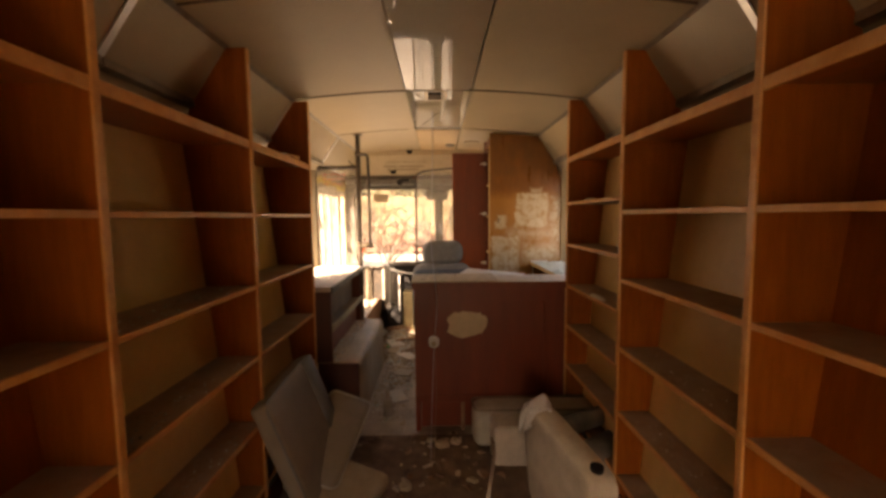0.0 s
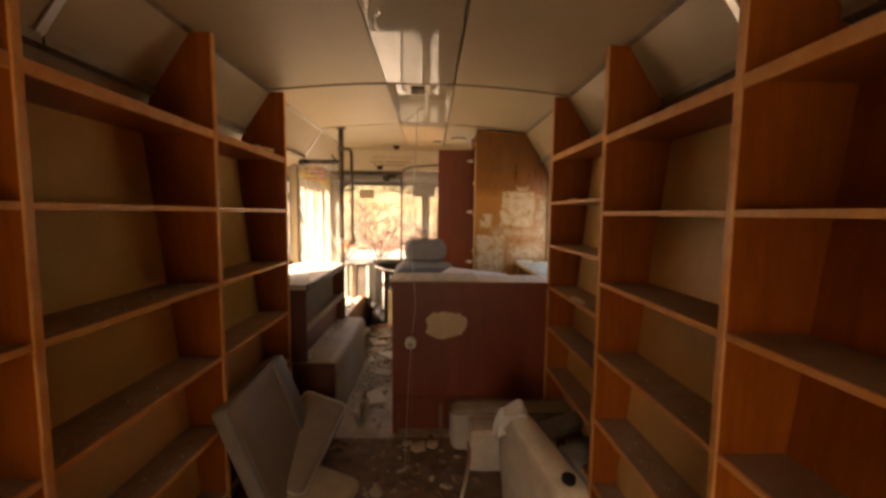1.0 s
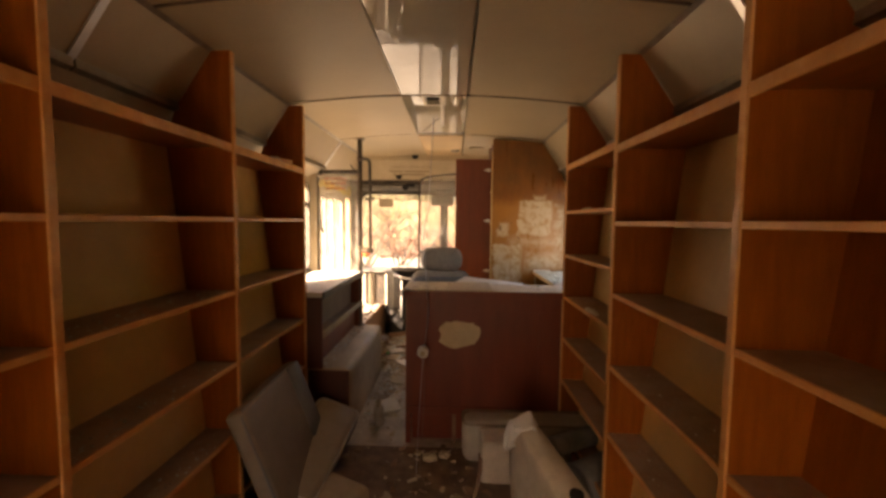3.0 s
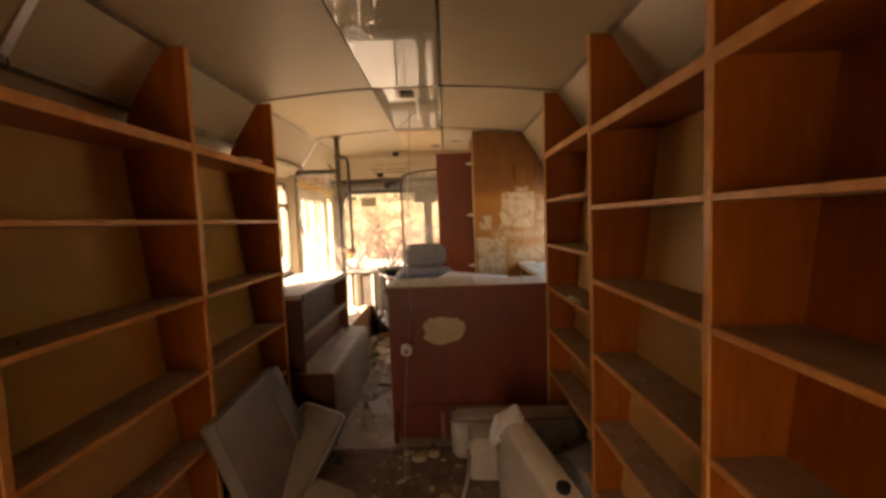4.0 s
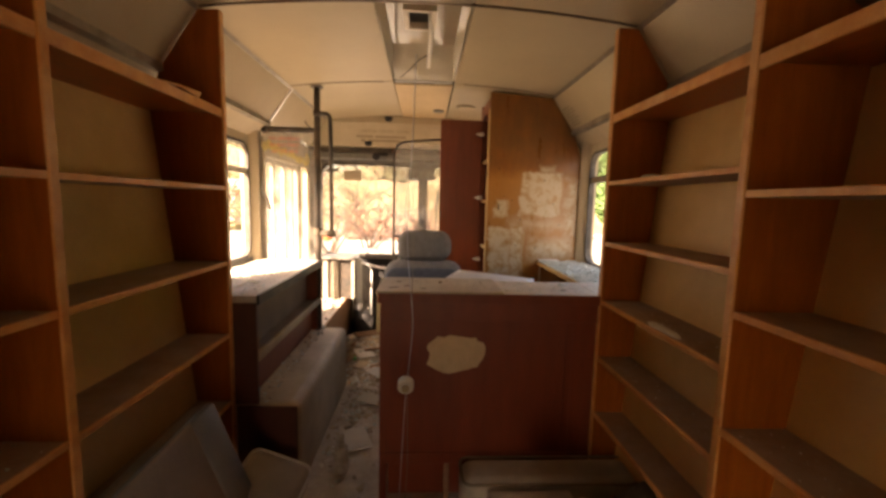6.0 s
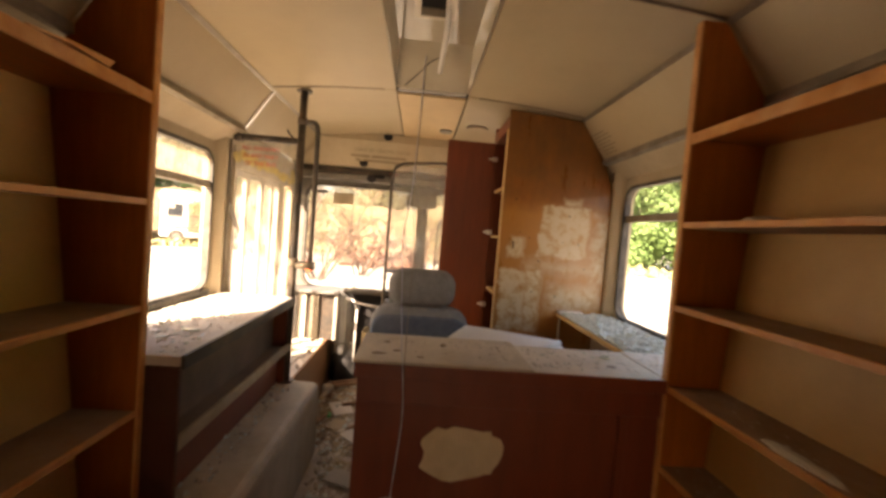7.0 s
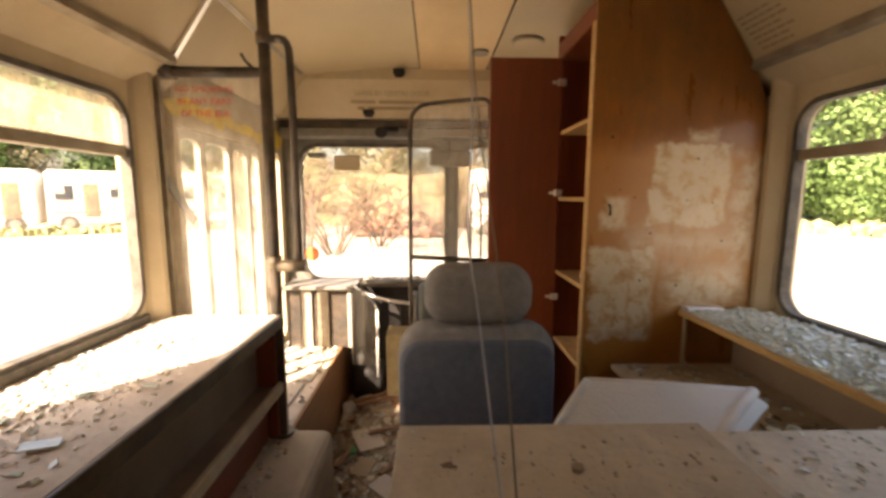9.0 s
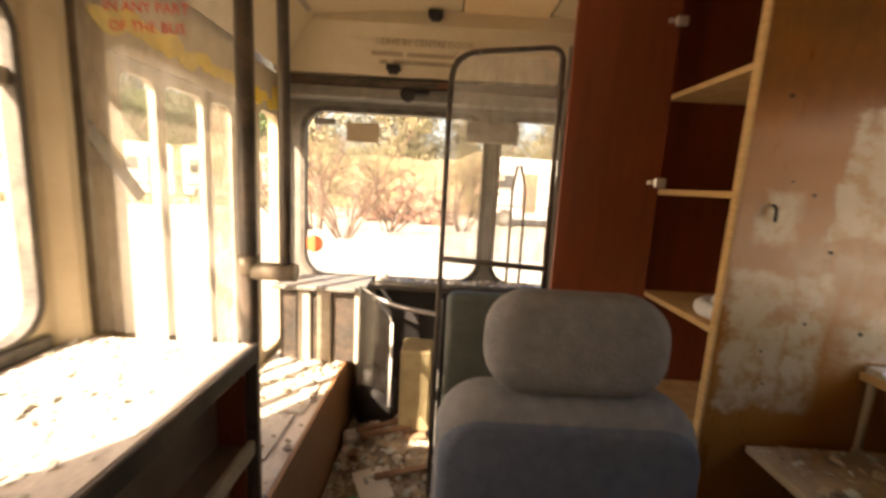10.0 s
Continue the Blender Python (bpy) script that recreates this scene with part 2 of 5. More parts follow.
GREEN = mat("green_plastic", (0.03, 0.4, 0.1), (0.05, 0.5, 0.14), 12, 0.35, 0.05)
LETTER = mat("brown_lettering", (0.24, 0.18, 0.11), (0.34, 0.26, 0.17), 30, 0.7, 0.02)
# Near-black for black fittings, and for shade painted into gaps and recesses.
BLACK = mat("black_parts_and_shade", (0.012, 0.01, 0.009), (0.025, 0.02, 0.018), 10, 0.8, 0.1)
GROUND = mat("pale_gravel", (0.33, 0.3, 0.25), (0.43, 0.4, 0.34), 0.6, 0.9, 0.5, dirt=(0.26, 0.26, 0.16), dirt_amount=0.4, dirt_scale=0.12, fine=8)
LEAF = mat("green_leaves", (0.055, 0.115, 0.025), (0.105, 0.185, 0.05), 0.5, 0.7, 0.1, dirt=(0.14, 0.2, 0.065), dirt_amount=0.5, dirt_scale=0.8)
LEAFY = mat("yellow_green_leaves", (0.15, 0.14, 0.06), (0.23, 0.205, 0.1), 0.5, 0.6, 0.1, dirt=(0.2, 0.14, 0.08), dirt_amount=0.6, dirt_scale=0.8)
DRYGRASS = mat("dry_grass", (0.24, 0.25, 0.1), (0.36, 0.35, 0.16), 0.8, 0.8, 0.1)
BANK = mat("dry_earth", (0.15, 0.09, 0.055), (0.24, 0.165, 0.1), 0.5, 0.9, 0.6, dirt=(0.2, 0.18, 0.08), dirt_amount=0.7, dirt_scale=0.35, fine=3)
BARK = mat("bark", (0.09, 0.06, 0.04), (0.17, 0.12, 0.08), 6, 0.9, 0.5)
TWIG = mat("dead_twigs", (0.07, 0.036, 0.02), (0.13, 0.07, 0.042), 4, 0.85, 0.3)
RUST = mat("rusty_scrap", (0.12, 0.05, 0.03), (0.22, 0.1, 0.06), 3, 0.85, 0.4, dirt=(0.25, 0.2, 0.15), dirt_amount=0.5, dirt_scale=2)
BUSWHITE = mat("white_coach_paint", (0.66, 0.65, 0.62), (0.76, 0.75, 0.72), 1.5, 0.4, 0.03, dirt=(0.5, 0.45, 0.36), dirt_amount=0.4, dirt_scale=1.2)
BUSDARK = mat("dark_coach_glass", (0.03, 0.035, 0.04), (0.06, 0.065, 0.07), 2, 0.2, 0.02)
CLEAR = glass_mat("clear_glass", 0.04)
DUSTY = glass_mat("dusty_glass", 0.2)
HAZED = glass_mat("hazed_glass", 0.45, (0.6, 0.53, 0.38))
FILMED = glass_mat("lightly_dusted_glass", 0.1)
GRIMED = glass_mat("grimed_glass", 0.55, (0.34, 0.28, 0.2))
PERSPEX = glass_mat("scuffed_perspex", 0.22)

# stripped plywood: orange-brown varnish with torn pale paper left on it
STRIPPED = mat("stripped_plywood", (0.26, 0.085, 0.013), (0.39, 0.15, 0.026), 4, 0.3, 0.1, coat=0.12, stretch=(4, 4, 0.8), dirt=(0.13, 0.07, 0.03), dirt_amount=0.7)
sn, sl = STRIPPED.node_tree.nodes, STRIPPED.node_tree.links
sp = sn["Principled BSDF"]
base_link = sp.inputs["Base Color"].links[0].from_socket
sco, snz = sn.new("ShaderNodeTexCoord"), sn.new("ShaderNodeTexNoise")
snz.inputs["Scale"].default_value, snz.inputs["Detail"].default_value, snz.inputs["Roughness"].default_value = 7.0, 10, 0.7
sl.new(sco.outputs["Object"], snz.inputs["Vector"])


def smath(op, a, b=0.0):
    """One arithmetic node of the plywood's pattern; takes sockets or numbers."""
    k = sn.new("ShaderNodeMath")
    k.operation = op
    for i, v in enumerate((a, b)):
        if isinstance(v, (int, float)):
            k.inputs[i].default_value = v
        else:
            sl.new(v, k.inputs[i])
    return k.outputs[0]


ssep, snc = sn.new("ShaderNodeSeparateXYZ"), sn.new("ShaderNodeSeparateColor")
sl.new(sco.outputs["Object"], ssep.inputs[0]), sl.new(snz.outputs["Color"], snc.inputs[0])
px = smath("ADD", ssep.outputs["X"], smath("MULTIPLY", smath("SUBTRACT", snc.outputs[0], 0.5), 0.15))
pz = smath("ADD", ssep.outputs["Z"], smath("MULTIPLY", smath("SUBTRACT", snc.outputs[1], 0.5), 0.15))


def torn(cx, cz, hx, hz, soft):
    """A torn remnant of pasted paper, also painted sheen, in the panel's own coordinates."""
    d = smath("MAXIMUM", smath("SUBTRACT", smath("ABSOLUTE", smath("SUBTRACT", px, cx)), hx), smath("SUBTRACT", smath("ABSOLUTE", smath("SUBTRACT", pz, cz)), hz))
    k = sn.new("ShaderNodeMapRange")
    k.inputs["From Min"].default_value, k.inputs["From Max"].default_value = soft, -soft
    sl.new(d, k.inputs["Value"])
    return k.outputs["Result"]


# the panel's origin lies at (0.8, 4.5, 0)
paper = 0.0
# The sixth box paints the window's pale sheen down the right edge.
for box_at in ((0.075, 1.52, 0.155, 0.16, 0.008), (-0.21, 1.415, 0.055, 0.055, 0.015), (-0.22, 1.08, 0.085, 0.19, 0.01), (-0.09, 1.08, 0.045, 0.2, 0.012), (0.17, 1.11, 0.16, 0.075, 0.05), (0.31, 1.42, 0.045, 0.2, 0.04), (0.12, 1.71, 0.06, 0.015, 0.02), (0.1, 1.3, 0.22, 0.02, 0.06)):
    paper = smath("MAXIMUM", paper, torn(*box_at))
scr_n = sn.new("ShaderNodeTexNoise")
scr_n.inputs["Scale"].default_value, scr_n.inputs["Detail"].default_value, scr_n.inputs["Roughness"].default_value = 14, 8, 0.7
sl.new(sco.outputs["Object"], scr_n.inputs["Vector"])
brk = sn.new("ShaderNodeMapRange")
brk.inputs["From Min"].default_value, brk.inputs["From Max"].default_value = 0.33, 0.5
sl.new(scr_n.outputs["Fac"], brk.inputs["Value"])
paper = smath("MULTIPLY", paper, smath("ADD", smath("MULTIPLY", brk.outputs["Result"], 0.65), 0.35))
# varnish: scraped to bare orange wood below, old olive-brown coat above
band = sn.new("ShaderNodeMapRange")
band.inputs["From Min"].default_value, band.inputs["From Max"].default_value = 1.62, 1.72
sl.new(pz, band.inputs["Value"])
top_c, low_c = sn.new("ShaderNodeMixRGB"), sn.new("ShaderNodeMixRGB")
top_c.blend_type = "MULTIPLY"
top_c.inputs["Fac"].default_value = 1.0
top_c.inputs["Color2"].default_value = (0.7, 0.66, 0.5, 1)
sl.new(base_link, top_c.inputs["Color1"])
low_c.inputs["Fac"].default_value = 0.62
low_c.inputs["Color2"].default_value = (0.38, 0.165, 0.03, 1)
sl.new(base_link, low_c.inputs["Color1"])
both, smx, spap = sn.new("ShaderNodeMixRGB"), sn.new("ShaderNodeMixRGB"), sn.new("ShaderNodeValToRGB")
sl.new(band.outputs["Result"], both.inputs["Fac"]), sl.new(low_c.outputs[0], both.inputs["Color1"]), sl.new(top_c.outputs[0], both.inputs["Color2"])
spap.color_ramp.elements[0].color, spap.color_ramp.elements[1].color = (0.4, 0.26, 0.11, 1), (0.52, 0.42, 0.28, 1)
spap.color_ramp.elements[0].position, spap.color_ramp.elements[1].position = 0.35, 0.55
sl.new(scr_n.outputs["Fac"], spap.inputs["Fac"])
sl.new(paper, smx.inputs["Fac"]), sl.new(both.outputs[0], smx.inputs["Color1"]), sl.new(spap.outputs["Color"], smx.inputs["Color2"])
sl.new(smx.outputs["Color"], sp.inputs["Base Color"])


# ---- mesh helpers ----
def box(bm, x0, x1, y0, y1, z0, z1, bevel=0.0, m=None):
    """A box in bm, its edges rounded by bevel; m turns or tilts it."""
    made = bmesh.ops.create_cube(bm, size=1.0)["verts"]
    for v in made:
        v.co = Vector(((x0 + x1) / 2 + v.co.x * (x1 - x0), (y0 + y1) / 2 + v.co.y * (y1 - y0), (z0 + z1) / 2 + v.co.z * (z1 - z0)))
    edges = list({e for v in made for e in v.link_edges})
    if bevel > 0:
        done = bmesh.ops.bevel(bm, geom=edges, offset=bevel, segments=6 if bevel > 0.045 else 3 if bevel > 0.02 else 1, affect="EDGES", profile=0.5, clamp_overlap=True)
        made = list(set(done["verts"]) | {v for v in made if v.is_valid})
    if m is not None:
        made = list({v for v in made if v.is_valid})
        bmesh.ops.transform(bm, matrix=m, verts=made)
    return made


def block(x0, x1, y0, y1, z0, z1, bevel=0.003, m=None):
    bm = bmesh.new()
    box(bm, x0, x1, y0, y1, z0, z1, bevel, m)
    return bm


def prism(points, axis, a, b, bevel=0.0):
    """A flat outline, pulled from a to b along an axis. points: the other two coordinates, in the order x, y, z."""
    bm = bmesh.new()

    def at(p, w):
        return {"x": (w, p[0], p[1]), "y": (p[0], w, p[1]), "z": (p[0], p[1], w)}[axis]
    f = bm.faces.new([bm.verts.new(at(p, a)) for p in points])
    ex = bmesh.ops.extrude_face_region(bm, geom=[f])
    step = Vector(at((0, 0), b - a))
    bmesh.ops.translate(bm, vec=step, verts=[g for g in ex["geom"] if isinstance(g, bmesh.types.BMVert)])
    bmesh.ops.recalc_face_normals(bm, faces=bm.faces[:])
    if bevel:
        bmesh.ops.bevel(bm, geom=bm.edges[:], offset=bevel, segments=2, affect="EDGES", clamp_overlap=True)
    return bm


def tube(points, r, sides=10, bm=None, smooth=4):
    """A round rod along points, rounded at its bends."""
    bm = bm or bmesh.new()
    pts = [Vector(p) for p in points]
    if smooth and len(pts) > 2:
        fine = [pts[0]]
        for i in range(1, len(pts) - 1):
            a, b, c = pts[i - 1], pts[i], pts[i + 1]
            s = min(0.5, 0.06 / max((b - a).length, 0.001)), min(0.5, 0.06 / max((c - b).length, 0.001))
            p, q = b.lerp(a, s[0]), b.lerp(c, s[1])
            for k in range(smooth + 1):
                t = k / smooth
                fine.append(p.lerp(b, t).lerp(b.lerp(q, t), t))
        fine.append(pts[-1])
        pts = fine
    rings, side = [], None
    for i, p in enumerate(pts):
        d = (pts[min(i + 1, len(pts) - 1)] - pts[max(i - 1, 0)]).normalized()
        if side is None:
            side = d.orthogonal().normalized()
        side = (side - d * side.dot(d)).normalized()
        up = d.cross(side)
        rings.append([bm.verts.new(p + r * (math.cos(2 * math.pi * k / sides) * side + math.sin(2 * math.pi * k / sides) * up)) for k in range(sides)])
    for a, b in zip(rings, rings[1:]):
        for k in range(sides):
            bm.faces.new((a[k], a[(k + 1) % sides], b[(k + 1) % sides], b[k])).smooth = True
    bm.faces.new(rings[0][::-1]), bm.faces.new(rings[-1])
    return bm


def rounded(u0, u1, v0, v1, r, n=6):
    """The outline of a rectangle with round corners."""
    pts = []
    for cu, cv, s in ((u1 - r, v1 - r, 0), (u0 + r, v1 - r, 90), (u0 + r, v0 + r, 180), (u1 - r, v0 + r, 270)):
        for k in range(n + 1):
            a = radians(s + 90 * k / n)
            pts.append((cu + r * math.cos(a), cv + r * math.sin(a)))
    return pts


def pierced(outer, holes, axis, a, b):
    """A plate with holes cut through it, from a to b along an axis."""
    bm = bmesh.new()

    def at(p, w):
        return {"x": (w, p[0], p[1]), "y": (p[0], w, p[1]), "z": (p[0], p[1], w)}[axis]
    edges = []
    for ring in (outer, *holes):
        vs = [bm.verts.new(at(p, a)) for p in ring]
        edges += [bm.edges.new((vs[i], vs[(i + 1) % len(vs)])) for i in range(len(vs))]
    bmesh.ops.triangle_fill(bm, use_beauty=True, use_dissolve=False, edges=edges)
    ex = bmesh.ops.extrude_face_region(bm, geom=bm.faces[:])
    bmesh.ops.translate(bm, vec=Vector(at((0, 0), b - a)), verts=[g for g in ex["geom"] if isinstance(g, bmesh.types.BMVert)])
    bmesh.ops.recalc_face_normals(bm, faces=bm.faces[:])
    return bm


def rect(u0, u1, v0, v1):
    return [(u0, v0), (u1, v0), (u1, v1), (u0, v1)]


def thing(name, at, label="", category="", group="", kind=""):
    """An Empty at a thing's base, to which its parts belong."""
    ob = new(name)
    ob.location = at
    ob.empty_display_size = 0.1
    return tagged(ob, label, category, group, kind)


def root_place(ob):
    while ob.parent:
        ob = ob.parent
    return Vector(ob.location)


def part(name, bm, material, parent=None, label="", category="", kind="", group="", smooth=False):
    """Link a bmesh, given in the world's coordinates, as one mesh object, under a thing or on its own."""
    me = bpy.data.meshes.new(name)
    if parent is not None:
        bmesh.ops.translate(bm, vec=-root_place(parent), verts=bm.verts[:])
    if smooth:
        for f in bm.faces:
            f.smooth = True
    bm.to_mesh(me)
    bm.free()
    me.materials.append(material)
    ob = new(name, me)
    if parent is not None:
        ob.parent = parent
    return tagged(ob, label, category, group, kind)


def structure(name, bm, material, label, category="", smooth=False):
    return part(name, bm, material, None, label, category or name.split("_")[0], "structure", smooth=smooth)


def solo(name, bm, material, label, category, group="", smooth=False):
    """A thing that is one mesh, with its origin at its base."""
    c = sum((v.co for v in bm.verts), Vector()) / len(bm.verts)
    c.z = min(v.co.z for v in bm.verts)
    bmesh.ops.translate(bm, vec=-c, verts=bm.verts[:])
    ob = part(name, bm, material, None, label, category, "", group, smooth)
    ob.location = c
    return ob


def scatter(name, count, place, size, materials, label, category, flat=0.35, seed=1):
    """Litter that nobody could count: small uneven chips, joined into one object."""
    rnd = random.Random(seed)
    verts, faces, which = [], [], []
    for i in range(count):
        x, y, z = place(rnd)
        s = size[0] + (size[1] - size[0]) * rnd.random() ** 2.2
        h = s * flat * (0.4 + rnd.random())
        a0, n = rnd.random() * 6.28, rnd.choice((4, 4, 5))
        tilt = Vector((rnd.uniform(-0.4, 0.4), rnd.uniform(-0.4, 0.4)))
        k = len(verts)
        ring = [(a0 + 6.28 * j / n + rnd.uniform(-0.3, 0.3), s * rnd.uniform(0.55, 1.0)) for j in range(n)]
        for top in (0, 1):
            for a, r in ring:
                u, v = r * math.cos(a), r * math.sin(a)
                r2 = 0.8 if top else 1.0
                verts.append((x + u * r2, y + v * r2, max(z, z + top * h + abs(tilt.x) * s * 0.5 + tilt.x * u + tilt.y * v)))
        faces += [tuple(k + n + j for j in range(n))] + [(k + j, k + (j + 1) % n, k + n + (j + 1) % n, k + n + j) for j in range(n)]
        which += [rnd.randrange(len(materials))] * (n + 1)
    me = bpy.data.meshes.new(name)
    me.from_pydata(verts, [], faces)
    for m in materials:
        me.materials.append(m)
    me.polygons.foreach_set("material_index", which)
    me.update()
    return tagged(new(name, me), label, category, kind="stuff")


def lettering(text, size, m, material, parent, name="lettering"):
    """Words in the built-in font, as flat raised letters."""
    cu = bpy.data.curves.new("words", "FONT")
    cu.body, cu.size, cu.extrude, cu.align_x, cu.resolution_u = text, size, 0.0006, "CENTER", 2
    tmp = new("words", cu)
    me = bpy.data.meshes.new_from_object(tmp.evaluated_get(bpy.context.evaluated_depsgraph_get()))
    bpy.data.objects.remove(tmp)
    bm = bmesh.new()
    bm.from_mesh(me)
    bpy.data.meshes.remove(me)
    bmesh.ops.transform(bm, matrix=m, verts=bm.verts[:])
    return part(name, bm, material, parent)


# ---- the bus body ----
HALF = 1.2          # half the inside width
REAR = -2.0
COVE = [(1.1, 1.965), (0.93, 2.215)]

structure("floor", block(-1.26, 1.26, REAR - 0.06, 5.95, -0.06, 0.0, 0), FLOOR, "littered brown lino floor of the bus", "floor")
structure("ground", block(-160, 160, -160, 160, -0.66, -0.6, 0), GROUND, "pale sunlit gravel yard", "ground")


def side_wall(name, s, rear_edge):
    """A side of the bus with its window opening; s is its side."""
    hole = rounded(rear_edge, 4.19, 1.035, 1.81, 0.09)
    bm = pierced(rect(REAR, 4.40, 0.0, 1.87), [hole], "x", s * HALF, s * (HALF + 0.05))
    # the slope above the windows
    for p in (prism([(s * HALF, 1.87), (s * (HALF + 0.05), 1.87), (s * (COVE[0][0] + 0.05), 1.985), (s * COVE[0][0], 1.965)], "y", REAR, 4.40),):
        me = bpy.data.meshes.new("slope")
        p.to_mesh(me)
        p.free()
        bm.from_mesh(me)
        bpy.data.meshes.remove(me)
    return structure(name, bm, CREAM2, "cream painted metal side wall of the bus", "wall")


wall_left = side_wall("wall_left", -1, 3.25)
wall_right = side_wall("wall_right", 1, 3.02)
# Unseen rear wall; its opening is added to light the shelves from behind.
structure("wall_rear", pierced(rect(-1.26, 1.26, 0.0, 2.42), [rounded(-0.95, 0.1, 0.6, 1.75, 0.12)], "y", REAR - 0.06, REAR), CREAM2, "unseen cream rear wall, its opening added to let light in", "wall")
structure("roof", block(-1.3, 1.3, REAR - 0.06, 5.75, 2.46, 2.5, 0), CREAM2, "metal roof skin of the bus", "roof")
for s, nm in ((-1, "left"), (1, "right")):
    structure("wall_upper_" + nm, block(min(s * 1.3, s * 1.26), max(s * 1.3, s * 1.26), REAR - 0.06, 5.75, 1.88, 2.46, 0), CREAM2, "outer roof edge of the bus", "wall")


def ceiling_section(bm, y0, y1, x0=0.216, sides=(-1, 1)):
    for s in sides:
        outline = []
        for k in range(9):
            x = x0 + (0.93 - x0) * k / 8
            outline.append((s * x, 2.272 - 0.058 * (x / 0.93) ** 2))
        outline += [(s * 0.93, 2.235), (s * x0, 2.29)]
        p = prism(outline, "y", y0 + 0.006, y1 - 0.006)
        me = bpy.data.meshes.new("c")
        p.to_mesh(me)
        p.free()
        bm.from_mesh(me)
        bpy.data.meshes.remove(me)


bm = bmesh.new()
for y0, y1 in ((REAR, 0.75), (0.75, 1.93), (1.93, 3.1), (3.1, 4.24), (4.24, 5.38)):
    ceiling_section(bm, y0, y1)
# the sloping cove panels along both sides
for s in (-1, 1):
    for y0, y1 in ((REAR, 0.6), (0.6, 1.78), (1.78, 3.1), (3.1, 4.3), (4.3, 5.38)):
        p = prism([(s * 0.932, 2.212), (s * 1.1, 1.968), (s * 1.12, 1.978), (s * 0.945, 2.235)], "y", y0 + 0.002, y1 - 0.002)
        me = bpy.data.meshes.new("c")
        p.to_mesh(me)
        p.free()
        bm.from_mesh(me)
        bpy.data.meshes.remove(me)
structure("ceiling", bm, CREAM, "arched cream ceiling panels of the bus with dark joints", "ceiling")

# centre strip of the ceiling
for i, (y0, y1) in enumerate(((REAR, 0.75), (0.75, 1.93), (1.93, 3.1))):
    structure("ceiling_strip_%d" % (i + 1), block(-0.209, 0.203, y0 + 0.004, y1 - 0.004, 2.268, 2.28, 0.001), GLOSSCREAM, "glossy cream centre strip of the ceiling", "ceiling")
structure("ceiling_strip_4", block(-0.209, 0.203, 4.285, 5.38, 2.262, 2.28, 0.001), TANPANEL, "tan board in the ceiling's centre strip", "ceiling")
# Unseen black board, added to stop sky showing through the joints.
structure("ceiling_backing", block(-0.3, 0.3, 4.29, 5.6, 2.292, 2.3, 0), BLACK, "unseen black board added to block light at the ceiling joints", "ceiling")
hatch = thing("roof_vent", (0, 3.6, 2.28), "broken glossy roof vent recess with a hanging tube", "roof vent")
part("roof_panel", prism([(3.12, 2.355), (3.78, 2.355), (3.78, 2.365), (3.12, 2.365)], "x", -0.19, 0.185), GLOSSCREAM, hatch)
part("sloping_panel", prism([(3.79, 2.36), (4.2, 2.27), (4.2, 2.282), (3.79, 2.372)], "x", -0.2, 0.195), GLOSSCREAM, hatch)
for s, x in ((-1, -0.211), (1, 0.205)):
    part("side_panel", prism([(x, 2.27), (x - s * 0.03, 2.36), (x - s * 0.03 + s * 0.006, 2.362), (x + s * 0.006, 2.272)], "y", 3.12, 4.2), GLOSSCREAM, hatch)
part("rear_panel", block(-0.205, 0.2, 3.105, 3.118, 2.268, 2.36, 0.001), CREAM, hatch)
part("vent_box", pierced(rect(-0.1, 0.06, 3.28, 3.5), [rect(-0.075, 0.035, 3.3, 3.48)], "z", 2.315, 2.352), CREAMPLASTIC, hatch)
# Black sheet paints the darkness inside the vent box.
part("vent_shade", block(-0.074, 0.034, 3.301, 3.479, 2.348, 2.353, 0), BLACK, hatch)
part("loose_tube", tube([(0.03, 3.34, 2.338), (0.036, 3.55, 2.3), (0.026, 3.94, 2.28)], 0.012), WHITEPL, hatch)
part("broken_lip", prism([(-0.2, 2.278), (-0.06, 2.283), (0.03, 2.27), (0.08, 2.284), (0.195, 2.276), (0.195, 2.262), (0.09, 2.258), (0.05, 2.262), (-0.2, 2.258)], "y", 4.205, 4.222), WHITEPL, hatch)
# Black sheet paints the dark gap behind the broken lip.
part("joint_gap", block(-0.205, 0.2, 4.224, 4.28, 2.272, 2.28, 0), BLACK, hatch)
part("crack_wire", tube([(-0.16, 4.16, 2.272), (-0.1, 4.06, 2.291), (-0.075, 4.02, 2.3), (-0.03, 3.93, 2.319), (0.0, 3.9, 2.325), (0.05, 3.86, 2.334)], 0.0028, 5), BLACK, hatch)

# dark seams where the ceiling panels meet
for k, y in enumerate((0.75, 1.93, 3.1, 4.24)):
    arch = [(-0.925 + 1.85 * j / 20, 2.2685 - 0.058 * ((-0.925 + 1.85 * j / 20) / 0.93) ** 2) for j in range(21)]
    if k == 3:
        for s, run in ((-1, [q for q in arch if q[0] < -0.215]), (1, [q for q in arch if q[0] > 0.215])):
            structure("trim_ceiling_seam_%d_%s" % (k + 1, "left" if s < 0 else "right"), prism(run + [(x, z + 0.008) for x, z in run[::-1]], "y", y - 0.005, y + 0.005), SEAM, "dark seam between ceiling panels", "trim")
    else:
        structure("trim_ceiling_seam_%d" % (k + 1), prism([(x, z - 0.003) for x, z in arch] + [(x, z + 0.008) for x, z in arch[::-1]], "y", y - 0.005, y + 0.005), SEAM, "dark seam between ceiling panels", "trim")

